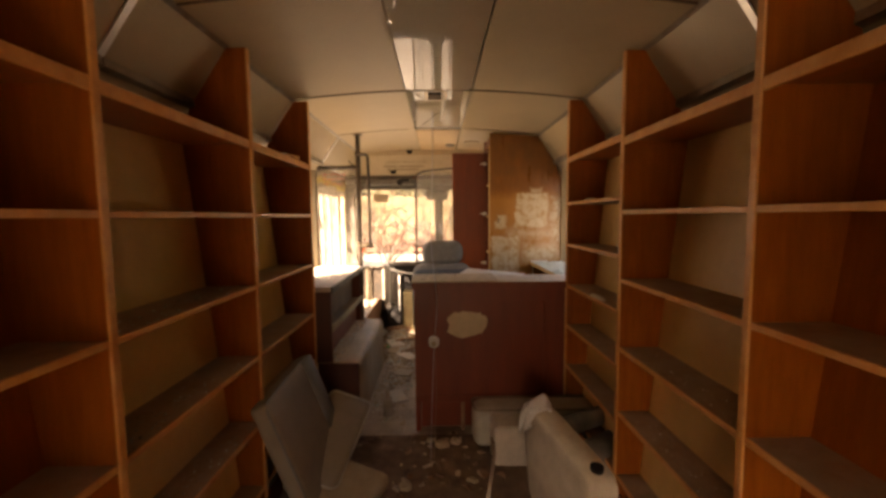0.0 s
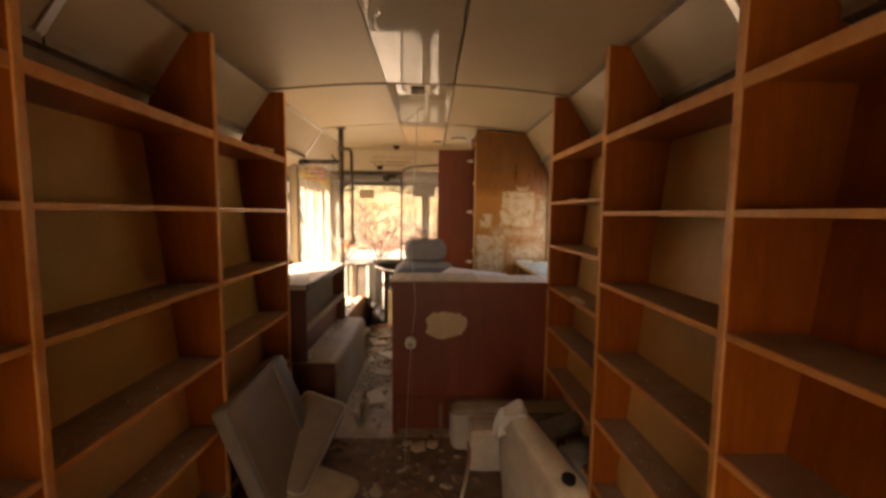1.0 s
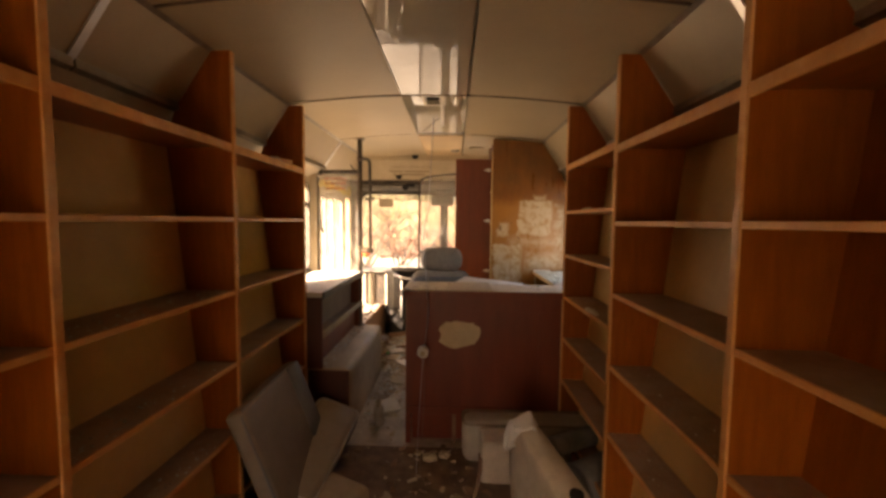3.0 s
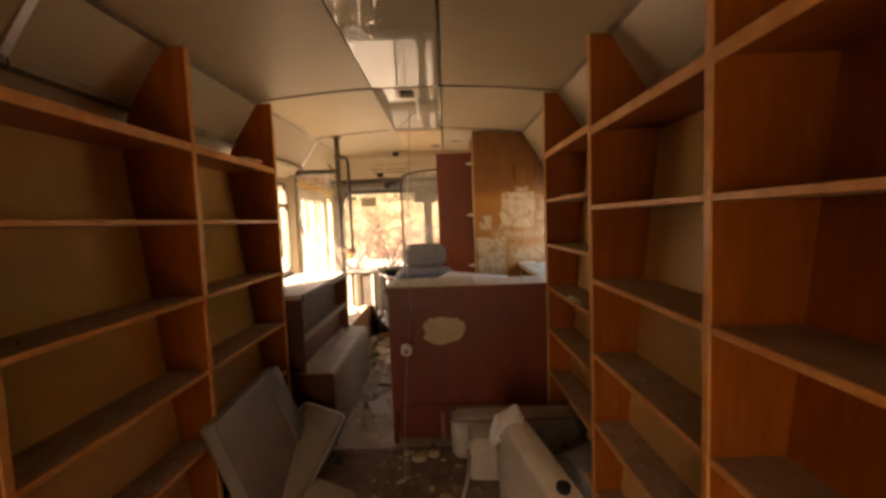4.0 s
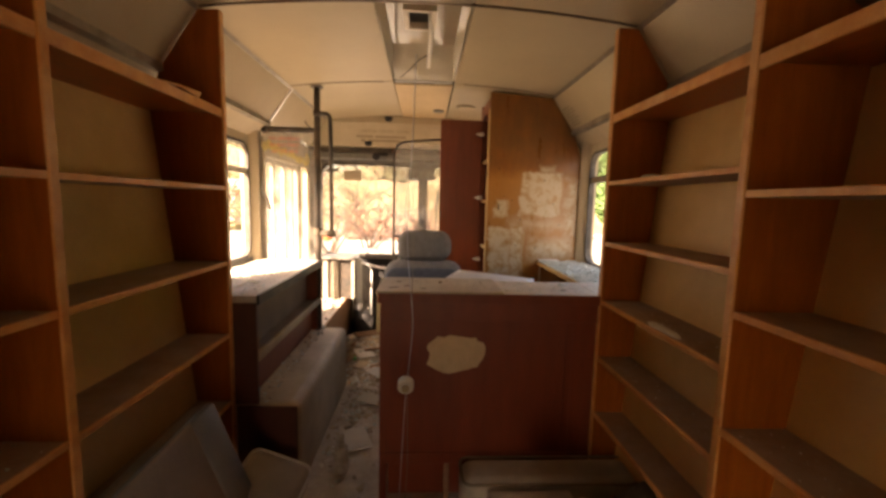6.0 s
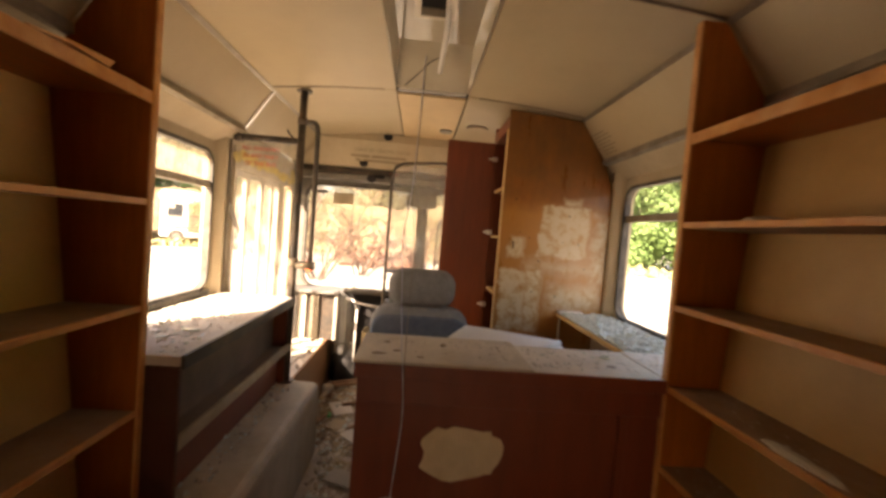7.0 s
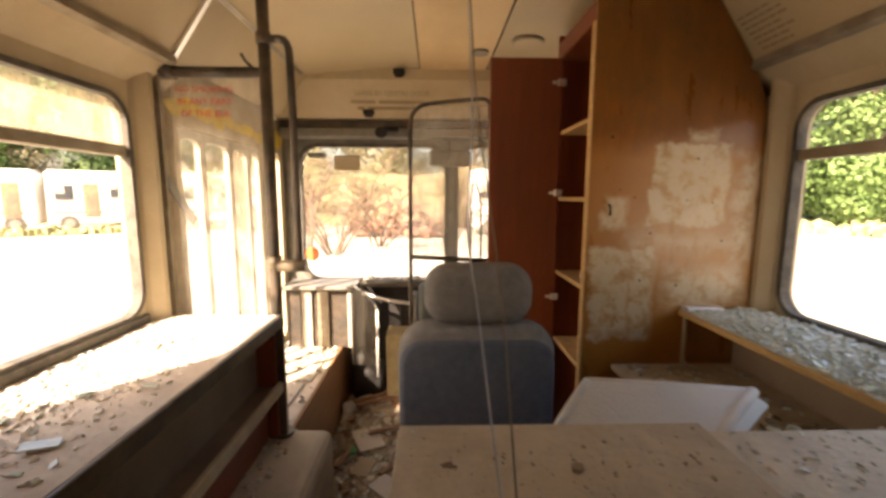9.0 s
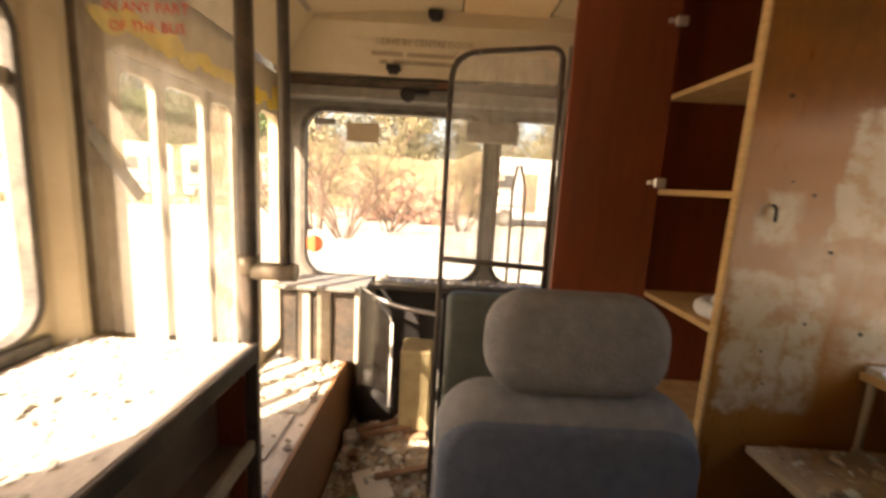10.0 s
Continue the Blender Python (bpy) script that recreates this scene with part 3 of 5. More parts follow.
# trims along the cove
for s, nm in ((-1, "left"), (1, "right")):
    for y0, y1, i in ((REAR, 1.78, 1), (1.79, 4.3, 2)):
        structure("trim_cornice_%s_%d" % (nm, i), prism([(s * 1.1, 1.945), (s * 1.075, 1.955), (s * 1.078, 1.985), (s * 1.104, 1.968)], "y", y0, y1), TRIM, "grimy pale cornice strip", "trim")
    structure("trim_cove_joint_" + nm, prism([(s * 0.926, 2.206), (s * 1.094, 1.963), (s * 1.098, 1.966), (s * 0.93, 2.21)], "y", 1.765, 1.793), ALU, "bright aluminium joint strip on the cove", "trim")
    structure("trim_ceiling_edge_" + nm, prism([(s * 0.915, 2.211), (s * 0.935, 2.2), (s * 0.945, 2.205), (s * 0.93, 2.216)], "y", REAR, 5.3), TRIM, "thin strip along the ceiling's edge", "trim")


def side_window(name, s, y0, label, slider, glass):
    w = thing(name, (s * HALF, (y0 + 4.19) / 2, 1.035), label, "window", kind="structure")
    xs = sorted((s * (HALF - 0.008), s * (HALF + 0.03)))
    part("gasket", pierced(rounded(y0 - 0.008, 4.198, 1.026, 1.818, 0.1), [rounded(y0 + 0.01, 4.18, 1.045, 1.8, 0.084)], "x", *xs), RUBBER, w, "cracked black rubber gasket")
    xs = sorted((s * (HALF + 0.0), s * (HALF + 0.028)))
    part("transom", block(*xs, y0 + 0.01, 4.18, 1.605, 1.645, 0.004), TRIM, w)
    pane = part("top_pane", block(*sorted((s * (HALF + 0.012), s * (HALF + 0.016))), y0 + 0.016, 4.174, 1.646, 1.794, 0), glass, w)
    pane.visible_shadow = False
    part("slider_bar", block(*sorted((s * (HALF + 0.004), s * (HALF + 0.024))), slider - 0.012, slider + 0.012, 1.646, 1.796, 0.002), ALU, w)
    return w


side_window("window_1", -1, 3.25, "bus side window, lower pane broken out, grimy sliding top", 3.66, HAZED)
side_window("window_2", 1, 3.02, "bus side window, lower pane broken out, sliding top light", 3.4, CLEAR)

# pillars between the windows and the front
for s, nm in ((-1, "left"), (1, "right")):
    structure("trim_pillar_" + nm, prism([(s * 1.2, 4.205), (s * 1.185, 4.215), (s * 1.155, 4.25), (s * 1.155, 4.275), (s * 1.2, 4.29)], "z", 0.9, 1.93), CREAM2, "rounded cream window pillar", "trim")

# front-left side: door opening with header and corner
structure("wall_door_header", pierced(rect(4.40, 5.62, 0.0, 1.97), [rect(4.43, 5.24, 0.02, 1.755), rounded(5.3, 5.52, 0.5, 1.755, 0.05)], "x", -1.17, -1.22), CREAM2, "cream header and jambs round the bus door", "wall")
structure("wall_front_right", pierced(rect(4.40, 5.62, 0.0, 1.97), [rounded(4.75, 5.5, 1.0, 1.75, 0.07)], "x", 1.17, 1.22), CREAM2, "cream side of the cab", "wall")

# ---- front of the bus ----
front = pierced(rect(-1.22, 1.22, -0.3, 1.99), [rounded(-1.06, -0.035, 0.87, 1.82, 0.13), rounded(0.035, 1.06, 0.87, 1.82, 0.13)], "y", 5.6, 5.66)
structure("wall_front", front, GREYPAINT, "front end of the bus round the windscreen", "wall")
structure("wall_front_header", prism([(5.38, 2.268), (5.62, 2.3), (5.62, 1.98), (5.48, 1.98), (5.38, 2.2)], "x", -1.17, 1.17), CREAM2, "cream sloping header panel above the windscreen", "wall")
ws = thing("window_3", (0, 5.63, 0.87), "two-piece bus windscreen with dusty glass", "windscreen", kind="structure")
for x0, x1 in ((-1.06, -0.035), (0.035, 1.06)):
    part("gasket", pierced(rounded(x0 - 0.012, x1 + 0.012, 0.858, 1.832, 0.14), [rounded(x0 + 0.014, x1 - 0.014, 0.884, 1.806, 0.12)], "y", 5.585, 5.64), RUBBER, ws)
    p = part("pane", prism(rounded(x0 + 0.004, x1 - 0.004, 0.874, 1.816, 0.125), "y", 5.62, 5.625), FILMED, ws)
    p.visible_shadow = False

# ---- shelving along both sides ----
def back_x(z):
    return 1.0 + 0.11 * (z - 0.53) if z < 1.82 else 1.1


def shelf_bay(s, y0, y1, heights, label):
    """One bay of library shelving: an upright at its far end, boards, a sloping back and a fascia."""
    u = thing("bookshelf", (s * 0.97, (y0 + y1) / 2, 0), label, "bookshelf", "shelving along the bus")
    t = 0.011

    def X(a, b):
        return tuple(sorted((s * a, s * b)))
    outline = [(s * 0.846, 0.0), (s * back_x(0), 0.0), (s * back_x(1.815), 1.815), (s * 1.093, 1.962), (s * 0.928, 2.204), (s * 0.846, 2.206)]
    part("upright", prism(outline, "y", y1 - t, y1 + t), TEAK, u)
    part("upright_edging", block(*X(0.838, 0.8465), y1 - t - 0.002, y1 + t + 0.002, 0.0, 2.203, 0.002), EDGE, u)
    part("back_panel", prism([(s * back_x(0.05), 0.05), (s * back_x(heights[0] - 0.017), heights[0] - 0.017), (s * (back_x(heights[0] - 0.017) + 0.008), heights[0] - 0.017), (s * (back_x(0.05) + 0.008), 0.05)], "y", y0 + t - 0.004, y1 - t + 0.004), HARDBOARD if y1 > 1.6 else TEAK, u, "tan hardboard back" if y1 > 1.6 else "")
    part("plinth", block(*X(0.86, 0.875), y0 + t, y1 - t, 0.0, 0.1, 0.001), TEAK_H, u)
    for i, z in enumerate(heights):
        top = i == 0
        outer = 1.15 if top else back_x(z) - 0.002
        sh = part("shelf", block(*X(0.852, outer), y0 + t, y1 - t, z - 0.016, z, 0.001), TEAK_H if top else SHELFTOP, u)
        drop = 0.034 if top else 0.017
        part("shelf_lip", block(*X(0.842, 0.8525), y0 + t + 0.001, y1 - t - 0.001, z - drop, z + 0.002, 0.002), EDGE, sh)
    return u


LOW = (1.82, 1.485, 1.165, 0.835, 0.52, 0.2)
LEFT = (1.807, 1.485, 1.158, 0.83, 0.515, 0.2)
for y0, y1 in ((-1.03, -0.2), (-0.2, 0.63), (0.63, 1.455), (1.455, 2.285), (2.285, 3.115)):
    shelf_bay(-1, y0, y1, LEFT, "empty teak-veneer library shelving with dusty boards")
for y0, y1 in ((-0.87, -0.06), (-0.06, 0.735), (0.735, 1.53), (1.53, 2.325)):
    shelf_bay(1, y0, y1, LOW, "empty teak-veneer library shelving with dusty boards")
shelf_bay(1, 2.325, 3.115, (1.84, 1.55, 1.277, 1.005, 0.735, 0.46, 0.2), "empty teak-veneer shelving with closely spaced boards")

# ---- desk across the bus ----
desk = thing("desk", (0.35, 3.26, 0), "dark mahogany counter desk with a worn bare patch", "desk")
part("front_panel", block(-0.175, 0.832, 3.107, 3.127, 0.205, 1.0, 0.003), MAHOG, desk)
part("corner_post", block(-0.175, -0.14, 3.107, 3.127, 0.0, 0.204, 0.002), MAHOG, desk)
part("foot_post", block(0.135, 0.16, 3.115, 3.14, 0.0, 0.204, 0.002), BATTEN, desk)
part("side_panel", block(-0.175, -0.155, 3.128, 3.41, 0.0, 1.0, 0.003), MAHOG, desk)
part("top_edging", block(-0.185, 0.832, 3.082, 3.0895, 0.985, 1.0305, 0.002), MAHOG, desk)
part("top", block(-0.185, 0.832, 3.09, 3.41, 1.002, 1.03, 0.003), DESKTOP, desk, "dusty tan worktop")
part("top_return", block(0.835, 1.195, 3.13, 3.42, 1.0, 1.03, 0.004), DESKTOP, desk)
part("top_rail", block(-0.17, 0.83, 3.098, 3.106, 0.9, 0.995, 0.002), MAHOG, desk)
part("stile", block(0.69, 0.72, 3.098, 3.106, 0.262, 0.898, 0.002), MAHOG, desk)
part("skirting", block(-0.138, 0.83, 3.17, 3.185, 0.0, 0.204, 0.002), MAHOG, desk)
part("bottom_rail", block(-0.17, 0.83, 3.098, 3.106, 0.207, 0.26, 0.002), MAHOG, desk)
rnd = random.Random(5)
part("worn_patch", prism([(0.175 + (0.135 + rnd.uniform(-0.015, 0.012)) * math.copysign(abs(math.cos(a)) ** 0.75, math.cos(a)), 0.745 + (0.088 + rnd.uniform(-0.012, 0.01)) * math.copysign(abs(math.sin(a)) ** 0.8, math.sin(a))) for a in [k * 2 * math.pi / 26 for k in range(26)]], "y", 3.103, 3.108), BAREPATCH, desk, "bare tan patch where a notice was torn off")

solo("loose_board", block(-0.19, 0.385, 3.08, 3.42, 1.031, 1.041, 0.002), TOPBOARD, "thin dusty hardboard sheet lying on the desk", "board")

# ---- left counter and step ----
lc = thing("side_counter", (-0.97, 3.67, 0.48), "dusty counter under the window with open fronts", "counter")
part("top", block(-1.195, -0.735, 3.13, 4.285, 0.965, 1.0, 0.004), COUNTER, lc)
part("front_edge", block(-0.734, -0.722, 3.13, 4.285, 0.955, 1.003, 0.003), DARKMETAL, lc)
part("back_board", block(-0.85, -0.835, 3.15, 4.28, 0.481, 0.964, 0), DUSTBROWN, lc)
part("middle_rail", block(-0.755, -0.735, 3.15, 4.28, 0.68, 0.725, 0.003), CARDBOARD, lc)
part("bottom_board", block(-0.834, -0.756, 3.15, 4.28, 0.695, 0.707, 0), DUSTBROWN, lc)
part("end_panel", block(-1.19, -0.737, 3.13, 3.149, 0.482, 0.9645, 0.003), DARKPANEL, lc)
part("far_end", block(-1.19, -0.76, 4.27, 4.284, 0.481, 0.964, 0), REDWOOD, lc)
part("lower_board", block(-0.81, -0.8, 3.15, 4.268, 0.481, 0.699, 0), REDWOOD, lc)
part("end_post", block(-0.775, -0.73, 4.286, 4.3, 0.481, 1.0, 0.002), DARKMETAL, lc)
structure("step_end", block(-0.83, -0.556, 3.117, 3.129, 0.0, 0.478, 0.002), DARKPANEL, "dark mahogany end board of the step", "step")
structure("step_left", block(-1.19, -0.555, 3.13, 4.36, 0.0, 0.48, 0.045), STEP, "lino-covered wheel arch step", "step")

# ---- cabinet ----
PROFILE = [(0.48, 0.0), (1.185, 0.0), (1.18, 1.05), (1.175, 1.4), (1.155, 1.8), (1.098, 1.958), (0.928, 2.205), (0.48, 2.235)]
cab = thing("tall_cabinet", (0.8, 4.5, 0), "tall cabinet with stripped plywood side, its door open", "cabinet")
part("side_panel", prism(PROFILE, "y", 4.28, 4.3), STRIPPED, cab, "stripped plywood with torn pale paper")
part("far_panel", prism(PROFILE, "y", 4.74, 4.76), REDWOOD, cab)
part("edge_strip", block(0.47, 0.479, 4.278, 4.302, 0.0, 2.12, 0.002), PLYEDGE, cab)
part("top_box", block(0.478, 0.9, 4.301, 4.739, 2.12, 2.2, 0.003), REDWOOD, cab)
part("back_panel", prism([(1.0, 0.1), (1.0, 2.1), (1.01, 2.1), (1.01, 0.1)], "y", 4.301, 4.739), MAHOG, cab)
for z in (1.79, 1.47, 1.1, 0.75):
    part("shelf", block(0.5, 0.995, 4.302, 4.738, z - 0.018, z, 0.001), PLYEDGE, cab)
door = part("door", block(0.14, 0.475, 4.665, 4.683, 0.12, 2.11, 0.003), REDWOOD, cab, "red-brown laminate door standing open")
for z in (2.0, 1.49, 0.98):
    part("hinge", block(0.452, 0.492, 4.653, 4.6645, z - 0.016, z + 0.016, 0.004), ALU, door)
    part("hinge_arm", block(0.43, 0.4515, 4.656, 4.6645, z - 0.007, z + 0.007, 0.002), ALU, door)

structure("trim_sill_left", block(-1.199, -1.182, 3.135, 4.2, 1.001, 1.034, 0.004), RUBBER, "dirty dark sill strip under the window", "trim")

# ---- right-hand ledge ----
rl = thing("side_ledge", (1.03, 3.85, 0), "plywood ledge under the window covered in glass", "ledge")
part("top", block(0.865, 1.195, 3.422, 4.275, 1.0, 1.022, 0.002), PLYEDGE, rl)
part("back_board", block(1.1, 1.115, 3.43, 4.27, 0.0, 0.999, 0), LEDGEBOARD, rl)
part("glass_bed", block(0.872, 1.192, 3.428, 4.268, 1.0222, 1.0245, 0), CRUSHED, rl, "bed of finely crushed pale green glass")
part("lower_shelf", block(0.6, 1.099, 3.66, 4.27, 0.775, 0.795, 0.002), CARDBOARD, rl)
part("ledge_post", block(0.88, 0.893, 4.25, 4.264, 0.796, 0.999, 0.002), CARDBOARD, rl)
part("leg", block(0.62, 0.66, 3.67, 3.71, 0.0, 0.774, 0.003), MAHOG, rl)

# ---- partition by the door ----
pt = thing("partition", (-0.95, 4.3, 0.48), "glass partition with dark steel pole and rail", "partition")
part("pole", tube([(-0.757, 4.31, 0.48), (-0.757, 4.31, 2.235)], 0.022, 14), DARKMETAL, pt)
part("flange", tube([(-0.757, 4.31, 2.225), (-0.757, 4.31, 2.243)], 0.045, 14), DARKMETAL, pt)
part("top_rail", tube([(-1.13, 4.31, 1.93), (-0.775, 4.31, 1.93)], 0.02, 12), DARKMETAL, pt)
pn = part("pane", block(-1.165, -0.779, 4.305, 4.31, 1.005, 1.908, 0), DUSTY, pt)
pn.visible_shadow = False
grab = thing("grab_rail", (-0.7, 4.31, 1.2), "black upright grab rail bracketed to the pole", "grab rail")
part("rail", tube([(-0.735, 4.31, 2.05), (-0.665, 4.31, 2.05), (-0.66, 4.31, 1.6), (-0.66, 4.31, 1.19)], 0.0145, 12), DARKMETAL, grab)

# ---- seat behind the desk ----
seat = thing("van_seat", (0.02, 4.1, 0), "blue and grey fabric vehicle seat facing forwards", "seat")
def padded(x0, x1, z0, z1, y0, y1, r, b):
    """A stuffed panel: rounded in outline and along both rims."""
    bm = prism(rounded(x0, x1, z0, z1, r, 8), "y", y0, y1)
    rim = [e for e in bm.edges if abs(e.verts[0].co.y - e.verts[1].co.y) < 1e-6]
    bmesh.ops.bevel(bm, geom=rim, offset=b, segments=5, profile=0.5, affect="EDGES")
    return bm


part("backrest", padded(-0.245, 0.288, 0.4, 1.05, 3.98, 4.11, 0.105, 0.05), SEATGREY, seat, smooth=True)
part("back_cover", padded(-0.238, 0.281, 0.42, 1.008, 3.972, 4.02, 0.09, 0.022), SEATBLUE, seat, smooth=True)
part("headrest", padded(-0.157, 0.205, 1.045, 1.252, 3.98, 4.1, 0.085, 0.05), SEATGREY, seat, smooth=True)
part("cushion", block(-0.245, 0.285, 4.1, 4.6, 0.36, 0.5, 0.05), SEATBLUE, seat, smooth=True)
part("base", block(-0.15, 0.19, 4.12, 4.5, 0.0, 0.36, 0.01), DARKMETAL, seat)

# ---- front left: folding door, platform, dash ----
fd = thing("door_1", (-1.19, 4.84, 0.02), "folding bus door with narrow glazed leaves", "door", kind="structure")
for y0, y1, glass in ((4.437, 4.616, CLEAR), (4.622, 4.874, CLEAR), (4.88, 5.076, GRIMED), (5.082, 5.235, CLEAR)):
    leaf = part("door_leaf", pierced(rect(y0, y1, 0.03, 1.75), [rounded(y0 + 0.018, y1 - 0.018, 0.5, 1.715, 0.04, 5), rounded(y0 + 0.018, y1 - 0.018, 0.08, 0.44, 0.015, 3)], "x", -1.18, -1.205), GREYBOX, fd)
    p = part("pane", block(-1.195, -1.191, y0 + 0.014, y1 - 0.014, 0.49, 1.71, 0), glass, leaf)
    p.visible_shadow = False
# Grey bar stands in for a slanting shadow band on the dusty glass.
part("shadow_bar", block(-0.004, 0.004, -0.13, 0.13, -0.022, 0.022, 0.002, Matrix.Translation((-1.162, 4.4, 1.45)) @ Matrix.Rotation(radians(-47), 4, "X")), GREYPAINT, fd)
q = structure("window_quarter", block(-1.197, -1.193, 5.3, 5.52, 0.5, 1.755, 0), CLEAR, "narrow quarter light beside the windscreen", "window")
q.visible_shadow = False

structure("platform", block(-1.168, -0.755, 4.365, 5.58, 0.0, 0.452, 0.006), TOPBOARD, "dusty entrance platform inside the door", "platform")
structure("platform_side", block(-0.753, -0.738, 4.365, 5.58, 0.0, 0.462, 0.003), BROWNBOARD, "brown board along the platform's edge", "platform")
rnd = random.Random(11)
for y0, y1, x0, x1, m in ((4.55, 4.83, -1.15, -0.83, GREYBOX), (4.84, 5.12, -1.12, -0.8, GREYBOX), (5.16, 5.5, -1.14, -0.86, PAPER)):
    solo("board_sheet", block(x0, x1, y0, y1, 0.453, 0.462, 0.001, Matrix.Translation(((x0 + x1) / 2, (y0 + y1) / 2, 0)) @ Matrix.Rotation(rnd.uniform(-0.12, 0.12), 4, "Z") @ Matrix.Translation((-(x0 + x1) / 2, -(y0 + y1) / 2, 0))), m, "dusty loose sheet lying on the platform", "sheet", "sheets on the platform")

dash = thing("dashboard", (-0.2, 5.45, 0), "stripped dusty bus dashboard of grey metal panels", "dashboard")
part("left_top", block(-1.12, -0.64, 5.3, 5.58, 0.86, 0.885, 0.006), GREYPAINT, dash)
for x0, x1, m in ((-1.1, -1.0, DARKMETAL), (-0.995, -0.93, GREYBOX), (-0.925, -0.9, DARKMETAL), (-0.895, -0.82, TRIM), (-0.815, -0.7, DARKMETAL), (-0.695, -0.65, GREYBOX)):
    part("front_strip", block(x0, x1, 5.33 + (0.02 if m is DARKMETAL else 0), 5.38, 0.46, 0.858, 0.004), m, dash)
part("centre_top", block(-0.62, 1.1, 5.38, 5.585, 0.865, 0.895, 0.01), DARKMETAL, dash)
# Black sheet paints the shade in the recess under the dash top.
part("centre_shade", block(-0.62, 1.1, 5.55, 5.58, 0.05, 0.864, 0), BLACK, dash)
part("cream_cover", block(-0.44, -0.27, 5.3, 5.5, 0.1, 0.56, 0.01), OLDCREAM, dash, "cream engine cover panel")
part("side_post", block(-0.262, -0.23, 5.2, 5.3, 0.05, 0.86, 0.006), GREYPAINT, dash)
part("pipe", tube([(-0.6, 5.36, 0.83), (-0.45, 5.33, 0.79), (-0.24, 5.3, 0.77)], 0.012, 8), ALU, dash)
part("grab_edge", tube([(-0.62, 5.37, 0.905), (0.3, 5.37, 0.905)], 0.014, 8), RUBBER, dash)
# bowed clear guard beside the fare stand
bm = bmesh.new()
cols = []
for k in range(9):
    a = k / 8
    x, y = -0.66 + 0.2 * math.sin(a * 1.5), 5.3 - 0.2 * (1 - math.cos(a * 1.5)) - 0.05 * a
    cols.append([bm.verts.new((x, y, z)) for z in (0.36 + 0.02 * a, 0.9 - 0.1 * a)])
for a, b in zip(cols, cols[1:]):
    bm.faces.new((a[0], b[0], b[1], a[1])).smooth = True
bmesh.ops.solidify(bm, geom=bm.faces[:], thickness=0.005)
guard = thing("fare_guard", (-0.56, 5.2, 0), "bowed clear plastic guard by the fare stand", "guard")
g = part("guard_sheet", bm, PERSPEX, guard, "scuffed cloudy sheet")
part("guard_top", tube([(-0.66, 5.3, 0.9), (-0.58, 5.25, 0.87), (-0.5, 5.14, 0.83), (-0.462, 5.062, 0.8)], 0.004, 8), GREYPAINT, guard)
part("guard_post", tube([(-0.655, 5.3, 0.36), (-0.655, 5.3, 0.9)], 0.01, 10), GREYPAINT, guard)
part("guard_edge", tube([(-0.462, 5.062, 0.38), (-0.462, 5.062, 0.8)], 0.007, 8), WHITEPL, guard)

# screen behind the cab
scr = thing("cab_screen", (0.0, 4.95, 0), "perspex driver's screen in a dark tube frame", "screen")
part("frame_tube", tube([(-0.253, 4.95, 0.0), (-0.253, 4.95, 1.86), (-0.235, 4.95, 1.922), (-0.185, 4.95, 1.958), (-0.1, 4.95, 1.968), (0.18, 4.95, 1.995), (0.19, 4.95, 0.9)], 0.0115, 10, smooth=8), DARKMETAL, scr)
part("cross_bar", tube([(-0.25, 4.95, 1.135), (0.19, 4.95, 1.115)], 0.013, 8), DARKMETAL, scr)
p = part("pane", block(-0.243, 0.178, 4.948, 4.952, 1.14, 1.95, 0), PERSPEX, scr)
p.visible_shadow = False
part("frame_post", block(0.2, 0.235, 4.94, 4.965, 0.0, 2.0, 0.004), GREYPAINT, scr)
solo("padded_bulkhead", block(-0.215, 0.45, 5.02, 5.1, 0.0, 0.97, 0.04), GREENGREY, "dark green padded cab bulkhead", "bulkhead", smooth=True)

# windscreen fittings
blind = thing("blind_box", (-0.2, 5.53, 1.87), "dark roller blind box above the windscreen", "blind box")
part("box", block(-1.15, 1.1, 5.5, 5.598, 1.925, 1.972, 0.004), DARKMETAL, blind)
part("rail", block(-1.15, 1.1, 5.48, 5.598, 1.86, 1.92, 0.006), GREYPAINT, blind)
part("label_plate", block(-0.32, -0.24, 5.494, 5.4995, 1.93, 1.965, 0.001), RUST, blind)
motor = thing("wiper_motor", (-0.47, 5.44, 1.83), "black wiper motor knob under the header", "wiper motor")
part("knob", tube([(-0.47, 5.475, 1.885), (-0.47, 5.4, 1.88)], 0.035, 14), BLACK, motor)
part("arm_cover", block(-0.46, -0.36, 5.45, 5.476, 1.895, 1.925, 0.004), BLACK, motor)
mirror = thing("interior_mirror", (-0.03, 5.5, 1.7), "grey interior driving mirror", "mirror")
part("mirror_head", block(-0.155, 0.12, 5.47, 5.5, 1.67, 1.78, 0.014), GREYPAINT, mirror, smooth=True)
part("mirror_arm", tube([(-0.02, 5.5, 1.73), (-0.02, 5.58, 1.85)], 0.008, 8), DARKMETAL, mirror)
solo("screen_notice", block(-0.82, -0.64, 5.608, 5.612, 1.65, 1.755, 0), CARDBOARD, "brown card stuck on the windscreen", "notice")
solo("screen_vent", block(-1.0, -0.88, 5.606, 5.616, 1.735, 1.77, 0.004), GREYPAINT, "small grey plate on the windscreen", "plate")
solo("reflector", tube([(-0.995, 5.612, 1.06), (-0.995, 5.598, 1.06)], 0.05, 20), ORANGE, "round orange reflector stuck inside the windscreen", "reflector")
